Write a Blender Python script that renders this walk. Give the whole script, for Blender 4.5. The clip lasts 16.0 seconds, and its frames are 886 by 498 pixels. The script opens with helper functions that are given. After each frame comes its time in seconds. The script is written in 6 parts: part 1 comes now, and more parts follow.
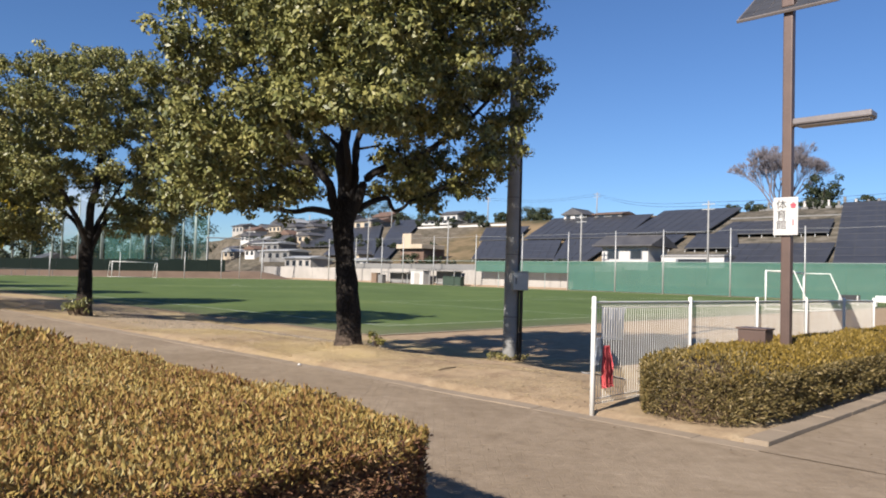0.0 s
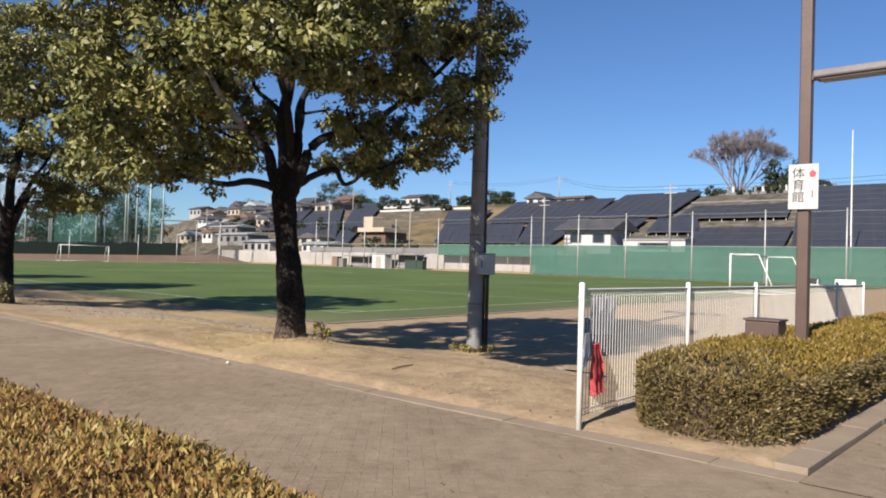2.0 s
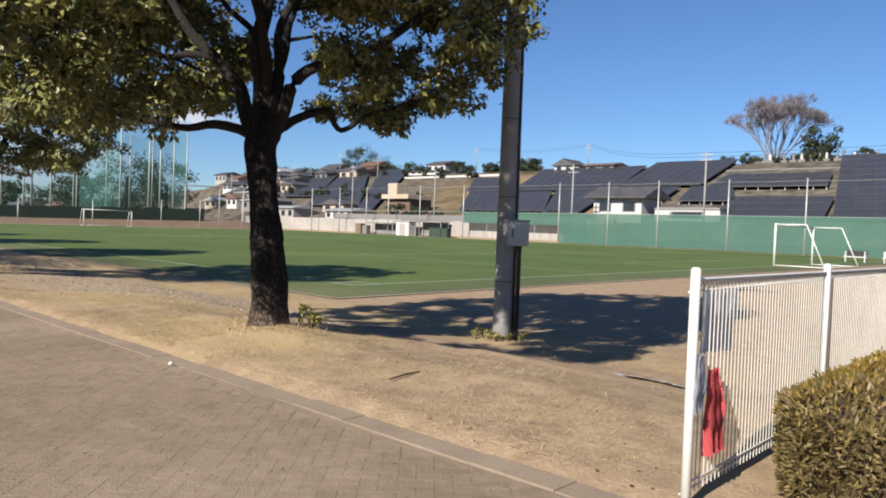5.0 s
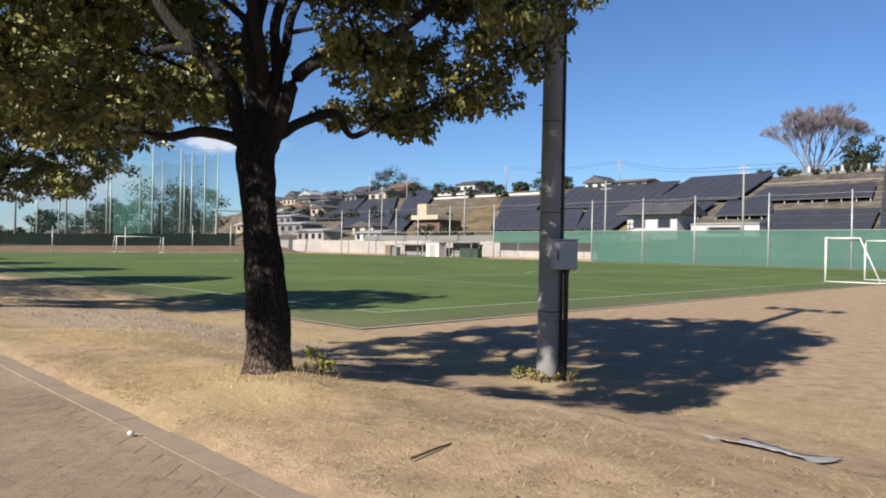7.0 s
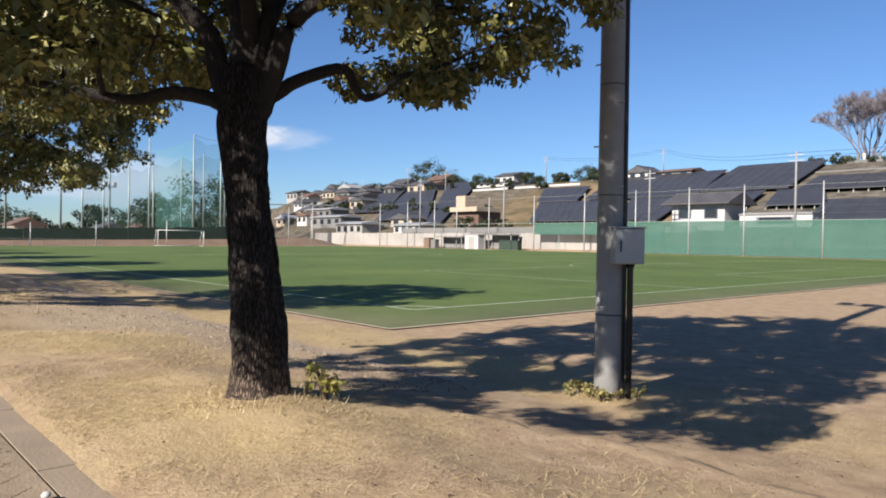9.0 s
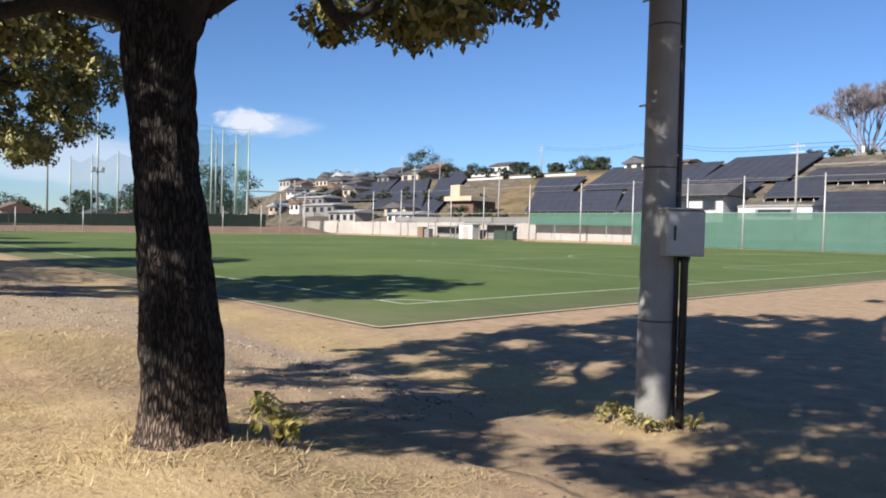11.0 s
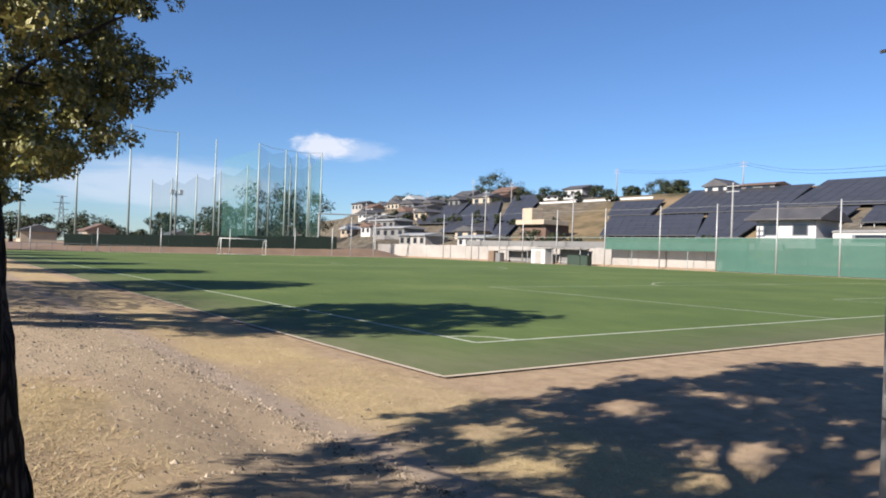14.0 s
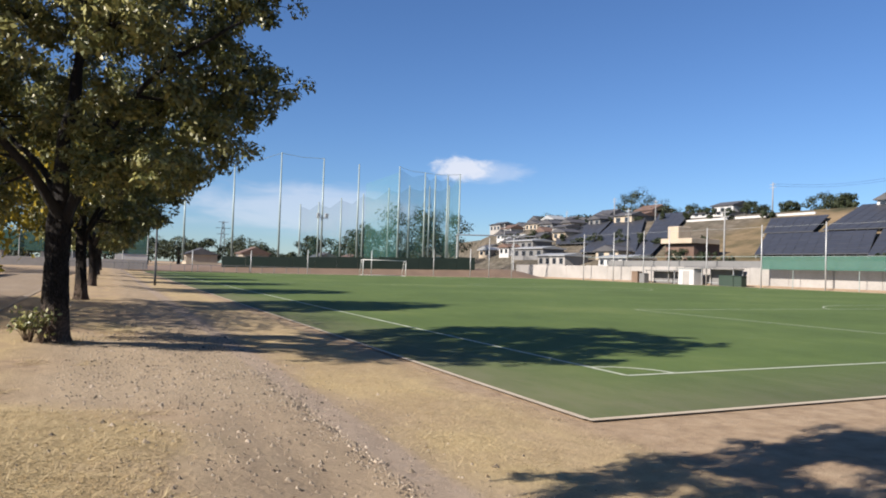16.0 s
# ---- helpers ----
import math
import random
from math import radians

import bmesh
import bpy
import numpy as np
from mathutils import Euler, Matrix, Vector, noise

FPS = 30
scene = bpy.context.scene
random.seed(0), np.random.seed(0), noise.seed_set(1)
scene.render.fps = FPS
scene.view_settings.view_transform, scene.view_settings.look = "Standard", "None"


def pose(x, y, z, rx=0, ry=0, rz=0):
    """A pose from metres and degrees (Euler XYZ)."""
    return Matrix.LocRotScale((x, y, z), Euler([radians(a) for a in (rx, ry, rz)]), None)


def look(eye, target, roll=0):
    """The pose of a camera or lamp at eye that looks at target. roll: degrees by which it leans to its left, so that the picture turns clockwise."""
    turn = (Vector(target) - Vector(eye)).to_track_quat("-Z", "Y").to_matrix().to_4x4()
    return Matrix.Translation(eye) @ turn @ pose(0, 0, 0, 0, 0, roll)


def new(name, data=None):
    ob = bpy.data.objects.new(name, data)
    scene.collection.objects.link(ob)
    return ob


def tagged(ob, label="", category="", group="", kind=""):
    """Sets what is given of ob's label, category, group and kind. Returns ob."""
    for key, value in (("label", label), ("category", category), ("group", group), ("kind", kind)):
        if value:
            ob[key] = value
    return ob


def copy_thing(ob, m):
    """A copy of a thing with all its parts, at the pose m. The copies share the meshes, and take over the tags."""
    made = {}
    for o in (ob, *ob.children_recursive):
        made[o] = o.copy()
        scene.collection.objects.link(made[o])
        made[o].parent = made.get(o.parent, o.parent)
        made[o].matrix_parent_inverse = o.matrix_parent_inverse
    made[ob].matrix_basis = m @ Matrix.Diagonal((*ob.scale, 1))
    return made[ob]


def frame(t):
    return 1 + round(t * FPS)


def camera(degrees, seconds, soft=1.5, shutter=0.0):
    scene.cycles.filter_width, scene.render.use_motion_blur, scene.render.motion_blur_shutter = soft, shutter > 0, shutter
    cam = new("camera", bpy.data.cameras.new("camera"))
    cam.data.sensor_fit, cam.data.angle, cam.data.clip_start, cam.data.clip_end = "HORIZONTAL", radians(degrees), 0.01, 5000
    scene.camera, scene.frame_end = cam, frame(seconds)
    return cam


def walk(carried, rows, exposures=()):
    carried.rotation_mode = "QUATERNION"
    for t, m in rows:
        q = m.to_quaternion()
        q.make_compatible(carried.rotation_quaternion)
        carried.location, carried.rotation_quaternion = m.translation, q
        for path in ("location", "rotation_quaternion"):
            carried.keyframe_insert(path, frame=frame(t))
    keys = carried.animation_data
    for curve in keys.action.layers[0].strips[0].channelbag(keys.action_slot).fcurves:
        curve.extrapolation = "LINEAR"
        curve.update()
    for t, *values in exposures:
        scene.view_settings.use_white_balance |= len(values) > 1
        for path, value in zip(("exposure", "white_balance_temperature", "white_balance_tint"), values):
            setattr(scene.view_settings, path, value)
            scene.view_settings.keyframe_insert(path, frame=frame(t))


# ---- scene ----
cam = camera(62.7, 16.0, soft=1.9)
METRES, EYE, TILT, LEAN, TURN = 13.1, 1.365, 0.0, 0.0, 44.7
ROWS = [
    (0.0, 0.0, 0.0, 0.0, -0.07, 2.31, -1.74),
    (0.5, 0.0016, 0.028, 0.0, -0.36, 2.08, -1.67),
    (1.0, 0.0048, 0.0582, 0.0014, -1.04, 2.02, -1.72),
    (1.5, 0.0058, 0.0882, -0.0004, -2.04, 1.69, -1.8),
    (2.0, 0.0074, 0.1178, -0.0011, -3.02, 1.13, -1.72),
    (2.5, 0.0102, 0.1506, -0.0009, -3.92, 0.36, -1.64),
    (3.0, 0.0131, 0.1831, -0.0008, -4.45, -0.64, -1.63),
    (3.5, 0.0183, 0.2141, -0.0027, -4.57, -1.43, -1.81),
    (4.0, 0.0203, 0.2438, -0.0029, -3.77, -1.9, -2.09),
    (4.5, 0.0212, 0.2758, -0.0018, -2.09, -1.96, -2.39),
    (7.0, 0.0206, 0.4284, 0.002, 1.37, 0.06, -1.16),
    (7.5, 0.0218, 0.4563, 0.0015, 1.74, 0.49, -1.0),
    (8.0, 0.0229, 0.4857, 0.0024, 2.34, 0.55, -0.92),
    (8.5, 0.0203, 0.5168, 0.0024, 3.37, 0.13, -0.89),
    (9.0, 0.0192, 0.549, 0.0008, 4.46, -0.59, -0.89),
    (11.5, 0.0001, 0.7135, -0.0035, 3.98, -1.48, -1.64),
    (12.0, -0.003, 0.7439, -0.0004, 4.91, -0.15, -1.64),
    (12.5, -0.0086, 0.7749, -0.0009, 5.24, 0.15, -1.23),
    (13.0, -0.0104, 0.8053, -0.0013, 6.59, -0.25, -1.44),
    (13.5, -0.0143, 0.8362, -0.0024, 7.92, 0.17, -1.64),
    (14.0, -0.0206, 0.8676, -0.0011, 9.5, 0.31, -1.96),
    (14.5, -0.0237, 0.8982, -0.0019, 12.05, 0.43, -2.14),
    (15.0, -0.0292, 0.9235, -0.0034, 14.86, 0.61, -2.2),
    (15.5, -0.0365, 0.9501, -0.0035, 17.88, 1.01, -2.09),
    (16.0, -0.0438, 0.9792, -0.0043, 20.4, 1.61, -1.81),
]
walk(cam, [(t, pose(0, 0, EYE, TILT, LEAN, TURN) @ pose(METRES * x, METRES * y, METRES * z, 90 + pitch, roll, yaw)) for t, x, y, z, yaw, pitch, roll in ROWS],
     exposures=[(0.0, 1.11, 6280, 13), (3.5, 0.95, 6280, 13), (4.5, 0.99, 6280, 13), (7.5, 1.07, 6280, 13), (12.0, 1.25, 6230, 14), (14.0, 1.23, 6230, 14), (16.0, 1.13, 6230, 14)])
# ---- world and sun ----
SUN_AZ = (0.157, -0.988)          # towards the sun, on the ground
SUN_EL = 31.5
world = bpy.data.worlds.new("world")
scene.world = world
world.use_nodes = True
wn = world.node_tree.nodes
sky = wn.new("ShaderNodeTexSky")
sky.sky_type = "NISHITA"
sky.sun_disc = False
sky.sun_elevation = radians(SUN_EL)
sky.sun_rotation = math.atan2(SUN_AZ[0], SUN_AZ[1])
sky.air_density, sky.dust_density, sky.ozone_density = 1.0, 0.05, 3.0
sky_mix = wn.new("ShaderNodeMix")
sky_mix.data_type, sky_mix.blend_type = "RGBA", "MULTIPLY"
sky_mix.inputs[0].default_value = 1.0
sky_mix.inputs[7].default_value = (0.80, 1.03, 1.32, 1)
world.node_tree.links.new(sky.outputs[0], sky_mix.inputs[6])
world.node_tree.links.new(sky_mix.outputs[2], wn["Background"].inputs[0])
wn["Background"].inputs[1].default_value = 0.04
sun_data = bpy.data.lights.new("sun", "SUN")
sun_data.energy, sun_data.angle, sun_data.color = 5.0, radians(0.55), (1.0, 0.91, 0.78)
sun = new("sun", sun_data)
ce = math.cos(radians(SUN_EL))
sun.matrix_world = look((0, 0, 0), (-SUN_AZ[0] * ce, -SUN_AZ[1] * ce, -math.sin(radians(SUN_EL))))


# ---- materials ----
def nodes_of(name):
    m = bpy.data.materials.new(name)
    m.use_nodes = True
    nt = m.node_tree
    return m, nt, nt.nodes["Principled BSDF"]


def noise_node(nt, scale, detail=4, vec=None, rough=0.6, dist=0.0):
    n = nt.nodes.new("ShaderNodeTexNoise")
    n.inputs["Scale"].default_value, n.inputs["Detail"].default_value = scale, detail
    n.inputs["Roughness"].default_value, n.inputs["Distortion"].default_value = rough, dist
    if vec is not None:
        nt.links.new(vec, n.inputs["Vector"])
    return n


def position(nt, scale=(1, 1, 1)):
    g = nt.nodes.new("ShaderNodeNewGeometry")
    v = nt.nodes.new("ShaderNodeMapping")
    v.inputs["Scale"].default_value = scale
    nt.links.new(g.outputs["Position"], v.inputs["Vector"])
    return v.outputs[0]


def ramp(nt, fac, stops):
    r = nt.nodes.new("ShaderNodeValToRGB")
    el = r.color_ramp.elements
    while len(el) < len(stops):
        el.new(0.5)
    for e, (p, c) in zip(el, stops):
        e.position = p
        e.color = (*c, 1) if len(c) == 3 else c
    nt.links.new(fac, r.inputs[0])
    return r.outputs[0]


def mixc(nt, fac, a, b, kind="MIX"):
    m = nt.nodes.new("ShaderNodeMix")
    m.data_type, m.blend_type = "RGBA", kind
    for sock, v in ((m.inputs[0], fac), (m.inputs[6], a), (m.inputs[7], b)):
        if isinstance(v, (int, float)):
            sock.default_value = v
        elif isinstance(v, tuple):
            sock.default_value = (*v, 1)
        else:
            nt.links.new(v, sock)
    return m.outputs[2]


def calc(nt, op, a, b=0.0, clamp=False):
    m = nt.nodes.new("ShaderNodeMath")
    m.operation, m.use_clamp = op, clamp
    for sock, v in ((m.inputs[0], a), (m.inputs[1], b)):
        if isinstance(v, (int, float)):
            sock.default_value = v
        else:
            nt.links.new(v, sock)
    return m.outputs[0]


def bump(nt, bsdf, height, strength=0.3, dist=0.02):
    b = nt.nodes.new("ShaderNodeBump")
    b.inputs["Strength"].default_value, b.inputs["Distance"].default_value = strength, dist
    nt.links.new(height, b.inputs["Height"])
    nt.links.new(b.outputs[0], bsdf.inputs["Normal"])


def surface(name, c1, c2, rough=0.8, metal=0.0, big=1.2, fine=30, relief=0.3, stretch=(1, 1, 1), depth=0.01):
    """Two-scale mottled surface between two colours."""
    m, nt, b = nodes_of(name)
    p = position(nt, stretch)
    n1, n2 = noise_node(nt, big, 4, p), noise_node(nt, fine, 5, p)
    f = calc(nt, "ADD", calc(nt, "MULTIPLY", n1.outputs[0], 0.6), calc(nt, "MULTIPLY", n2.outputs[0], 0.4))
    nt.links.new(ramp(nt, f, [(0.33, c1), (0.67, c2)]), b.inputs["Base Color"])
    rr = nt.nodes.new("ShaderNodeMapRange")
    rr.inputs[3].default_value, rr.inputs[4].default_value = max(rough - 0.1, 0.05), min(rough + 0.1, 1)
    nt.links.new(n2.outputs[0], rr.inputs[0])
    nt.links.new(rr.outputs[0], b.inputs["Roughness"])
    b.inputs["Metallic"].default_value = metal
    if relief:
        bump(nt, b, n2.outputs[0], relief, depth)
    return m


def leaf_material(name, stops, rough=0.45, through_light=0.25, single=0.65, patch=0.9, gloss=0.25):
    m, nt, b = nodes_of(name)
    g = nt.nodes.new("ShaderNodeNewGeometry")
    n = noise_node(nt, patch, 2, position(nt))
    f = calc(nt, "ADD", calc(nt, "MULTIPLY", g.outputs["Random Per Island"], single), calc(nt, "MULTIPLY", n.outputs[0], 1.15 - single), True)
    col = ramp(nt, f, stops)
    nt.links.new(col, b.inputs["Base Color"])
    b.inputs["Roughness"].default_value = rough
    b.inputs["Specular IOR Level"].default_value = gloss
    t = nt.nodes.new("ShaderNodeBsdfTranslucent")
    nt.links.new(col, t.inputs[0])
    mx = nt.nodes.new("ShaderNodeMixShader")
    mx.inputs[0].default_value = through_light
    nt.links.new(b.outputs[0], mx.inputs[1])
    nt.links.new(t.outputs[0], mx.inputs[2])
    nt.links.new(mx.outputs[0], nt.nodes["Material Output"].inputs[0])
    return m


def net_material(name, colour, cover, rough=0.7):
    """A fine woven net: part of the light passes straight through."""
    m, nt, b = nodes_of(name)
    n = noise_node(nt, 0.35, 3, position(nt))
    nt.links.new(mixc(nt, n.outputs[0], tuple(c * 0.8 for c in colour), tuple(min(1, c * 1.15) for c in colour)), b.inputs["Base Color"])
    b.inputs["Roughness"].default_value = rough
    t = nt.nodes.new("ShaderNodeBsdfTransparent")
    mx = nt.nodes.new("ShaderNodeMixShader")
    mx.inputs[0].default_value = cover
    nt.links.new(t.outputs[0], mx.inputs[1])
    nt.links.new(b.outputs[0], mx.inputs[2])
    nt.links.new(mx.outputs[0], nt.nodes["Material Output"].inputs[0])
    return m


def ground_material():
    """Bare sandy soil, straw-coloured dead grass, a strip of grey gravel, worn trodden patches."""
    m, nt, b = nodes_of("sandy_soil_and_dry_grass")
    p = position(nt)
    sep = nt.nodes.new("ShaderNodeSeparateXYZ")
    nt.links.new(p, sep.inputs[0])
    n_big, n_mid, n_fine = noise_node(nt, 0.45, 5, p), noise_node(nt, 3.2, 6, p, 0.7), noise_node(nt, 38, 5, p, 0.75)
    straw_n = noise_node(nt, 1.0, 6, position(nt, (16, 34, 16)), 0.8, 1.5)
    soil = ramp(nt, n_mid.outputs[0], [(0.3, (0.213, 0.151, 0.0959)), (0.55, (0.302, 0.224, 0.144)), (0.75, (0.363, 0.282, 0.189))])
    straw = ramp(nt, straw_n.outputs[0], [(0.3, (0.18, 0.13, 0.062)), (0.5, (0.365, 0.28, 0.145)), (0.7, (0.49, 0.395, 0.228))])
    gravel = ramp(nt, n_fine.outputs[0], [(0.3, (0.189, 0.145, 0.0924)), (0.5, (0.299, 0.236, 0.157)), (0.72, (0.387, 0.312, 0.22))])
    y_wob = calc(nt, "ADD", sep.outputs[1], calc(nt, "MULTIPLY", calc(nt, "SUBTRACT", n_big.outputs[0], 0.5), 1.8))

    def band(lo, hi, soft):
        up = nt.nodes.new("ShaderNodeMapRange")
        up.inputs[1].default_value, up.inputs[2].default_value = lo - soft, lo + soft
        nt.links.new(y_wob, up.inputs[0])
        dn = nt.nodes.new("ShaderNodeMapRange")
        dn.inputs[1].default_value, dn.inputs[2].default_value = hi - soft, hi + soft
        dn.inputs[3].default_value, dn.inputs[4].default_value = 1, 0
        nt.links.new(y_wob, dn.inputs[0])
        return calc(nt, "MULTIPLY", up.outputs[0], dn.outputs[0])

    patch = nt.nodes.new("ShaderNodeMapRange")
    patch.inputs[1].default_value, patch.inputs[2].default_value = 0.44, 0.58
    nt.links.new(calc(nt, "ADD", calc(nt, "MULTIPLY", n_big.outputs[0], 0.7), calc(nt, "MULTIPLY", n_mid.outputs[0], 0.3)), patch.inputs[0])
    f_straw = calc(nt, "ADD", calc(nt, "MULTIPLY", calc(nt, "MULTIPLY", band(6.5, 9.4, 0.5), patch.outputs[0]), 0.7), calc(nt, "MULTIPLY", band(11.3, 13.3, 0.3), calc(nt, "ADD", calc(nt, "MULTIPLY", patch.outputs[0], 0.45), 0.5)), True)
    west = nt.nodes.new("ShaderNodeMapRange")
    west.inputs[1].default_value, west.inputs[2].default_value = -9.5, -12.5
    nt.links.new(sep.outputs[0], west.inputs[0])
    x_wob = calc(nt, "ADD", sep.outputs[0], calc(nt, "MULTIPLY", calc(nt, "SUBTRACT", n_mid.outputs[0], 0.5), 1.4))

    def step(socket, lo, hi):
        s = nt.nodes.new("ShaderNodeMapRange")
        s.inputs[1].default_value, s.inputs[2].default_value = lo, hi
        nt.links.new(socket, s.inputs[0])
        return s.outputs[0]

    def tuft(x, y, r):
        d = nt.nodes.new("ShaderNodeVectorMath")
        d.operation = "DISTANCE"
        nt.links.new(p, d.inputs[0])
        d.inputs[1].default_value = (x, y, -0.1)
        return step(calc(nt, "ADD", d.outputs["Value"], calc(nt, "MULTIPLY", n_mid.outputs[0], 1.3)), r + 1.0, r + 0.2)

    stony = calc(nt, "MULTIPLY", calc(nt, "MULTIPLY", step(x_wob, -16.6, -17.6), step(x_wob, -25.0, -23.6)), band(8.0, 11.2, 0.4))
    f_straw = calc(nt, "MULTIPLY", f_straw, calc(nt, "SUBTRACT", 1.0, stony), True)
    f_straw = calc(nt, "MULTIPLY", f_straw, calc(nt, "ADD", calc(nt, "MULTIPLY", step(x_wob, -6.0, -9.5), 0.65), 0.35))
    for tx, ty, tr in ((-15.4, 8.2, 1.25), (-14.2, 8.0, 1.0), (-16.6, 7.9, 0.9), (-14.4, 11.8, 0.7), (-15.6, 11.9, 0.8), (-26.5, 9.2, 1.0), (-12.6, 12.0, 0.9), (-10.3, 7.3, 0.8), (-9.2, 7.5, 0.6), (-11.4, 7.4, 0.6)):
        f_straw = calc(nt, "MAXIMUM", f_straw, tuft(tx, ty, tr))
    f_gravel = calc(nt, "MAXIMUM", calc(nt, "MULTIPLY", calc(nt, "MULTIPLY", band(9.3, 11.35, 0.3), west.outputs[0]), 0.6), calc(nt, "MULTIPLY", stony, 0.9))
    worn = ramp(nt, n_mid.outputs[0], [(0.3, (0.255, 0.198, 0.145)), (0.7, (0.343, 0.273, 0.207))])
    c = mixc(nt, f_gravel, mixc(nt, f_straw, soil, straw), gravel)
    strip = calc(nt, "MULTIPLY", calc(nt, "MULTIPLY", step(sep.outputs[1], 10.68, 10.8), step(sep.outputs[1], 11.22, 11.1)), calc(nt, "MULTIPLY", west.outputs[0], 0.85))
    c = mixc(nt, strip, c, worn)
    far = nt.nodes.new("ShaderNodeMapRange")
    far.inputs[1].default_value, far.inputs[2].default_value = 92, 97
    nt.links.new(sep.outputs[1], far.inputs[0])
    hill = ramp(nt, noise_node(nt, 0.09, 6, p, 0.7).outputs[0], [(0.35, (0.0515, 0.048, 0.024)), (0.5, (0.137, 0.103, 0.0583)), (0.65, (0.192, 0.141, 0.0824))])
    terrace = ramp(nt, noise_node(nt, 0.5, 6, p, 0.75).outputs[0], [(0.35, (0.0352, 0.0352, 0.0264)), (0.52, (0.101, 0.088, 0.0686)), (0.68, (0.176, 0.158, 0.132))])
    hill = mixc(nt, calc(nt, "MAXIMUM", step(sep.outputs[0], -64, -58), calc(nt, "MULTIPLY", step(sep.outputs[0], -118, -126), 0.8)), hill, terrace)
    c = mixc(nt, far.outputs[0], c, hill)
    nt.links.new(c, b.inputs["Base Color"])
    b.inputs["Roughness"].default_value = 0.95
    b.inputs["Specular IOR Level"].default_value = 0.15
    h = calc(nt, "ADD", calc(nt, "MULTIPLY", n_fine.outputs[0], 0.5), calc(nt, "MULTIPLY", n_mid.outputs[0], 1.2))
    bump(nt, b, h, 0.7, 0.035)
    return m


def turf_material():
    m, nt, b = nodes_of("artificial_turf")
    p = position(nt)
    n1, n2, n3 = noise_node(nt, 0.12, 5, p, 0.65), noise_node(nt, 1.6, 4, position(nt, (0.5, 1.6, 1)), 0.7), noise_node(nt, 60, 3, p)
    f = calc(nt, "ADD", calc(nt, "MULTIPLY", n1.outputs[0], 0.55), calc(nt, "ADD", calc(nt, "MULTIPLY", n2.outputs[0], 0.25), calc(nt, "MULTIPLY", n3.outputs[0], 0.2)))
    green = ramp(nt, f, [(0.36, (0.05, 0.078, 0.021)), (0.52, (0.079, 0.116, 0.031)), (0.66, (0.125, 0.154, 0.048))])
    worn = ramp(nt, f, [(0.38, (0.062, 0.07, 0.034)), (0.6, (0.125, 0.125, 0.07))])
    sep = nt.nodes.new("ShaderNodeSeparateXYZ")
    nt.links.new(p, sep.inputs[0])

    def towards(socket, lo, hi):
        r = nt.nodes.new("ShaderNodeMapRange")
        r.inputs[1].default_value, r.inputs[2].default_value = lo, hi
        nt.links.new(socket, r.inputs[0])
        return r.outputs[0]

    rim = calc(nt, "MAXIMUM", towards(sep.outputs[0], -19.4, -16.8), towards(sep.outputs[1], 16.8, 14.2))
    rim = calc(nt, "MULTIPLY", rim, calc(nt, "ADD", calc(nt, "MULTIPLY", n2.outputs[0], 1.2), 0.1), True)
    nt.links.new(mixc(nt, rim, green, worn), b.inputs["Base Color"])
    b.inputs["Roughness"].default_value = 0.85
    b.inputs["Specular IOR Level"].default_value = 0.2
    bump(nt, b, n3.outputs[0], 0.5, 0.02)
    return m


def path_material():
    """Worn sandy paving: pale scuffed streaks, fine grit and dark specks."""
    m, nt, b = nodes_of("worn_path_paving")
    p = position(nt)
    n1, n2, n3 = noise_node(nt, 0.7, 5, p, 0.6), noise_node(nt, 4.2, 6, position(nt, (1.0, 1.7, 1)), 0.68, 0.8), noise_node(nt, 70, 3, p)
    f = calc(nt, "ADD", calc(nt, "MULTIPLY", n1.outputs[0], 0.35), calc(nt, "ADD", calc(nt, "MULTIPLY", n2.outputs[0], 0.45), calc(nt, "MULTIPLY", n3.outputs[0], 0.2)))
    c = ramp(nt, f, [(0.36, (0.155, 0.117, 0.0789)), (0.5, (0.216, 0.168, 0.117)), (0.58, (0.251, 0.199, 0.141)), (0.68, (0.323, 0.264, 0.192))])
    v = nt.nodes.new("ShaderNodeTexVoronoi")
    v.inputs["Scale"].default_value = 9
    nt.links.new(p, v.inputs["Vector"])
    speck = nt.nodes.new("ShaderNodeMapRange")
    speck.inputs[1].default_value, speck.inputs[2].default_value, speck.inputs[3].default_value, speck.inputs[4].default_value = 0.05, 0.11, 0.7, 0.0
    nt.links.new(v.outputs["Distance"], speck.inputs[0])
    pick = nt.nodes.new("ShaderNodeMapRange")
    pick.inputs[1].default_value, pick.inputs[2].default_value = 0.55, 0.62
    nt.links.new(noise_node(nt, 3.3, 2, p).outputs[0], pick.inputs[0])
    c = mixc(nt, calc(nt, "MULTIPLY", speck.outputs[0], pick.outputs[0]), c, (0.09, 0.07, 0.05))
    nt.links.new(c, b.inputs["Base Color"])
    b.inputs["Roughness"].default_value = 0.92
    b.inputs["Specular IOR Level"].default_value = 0.2
    bump(nt, b, calc(nt, "ADD", n3.outputs[0], n2.outputs[0]), 0.5, 0.012)
    return m


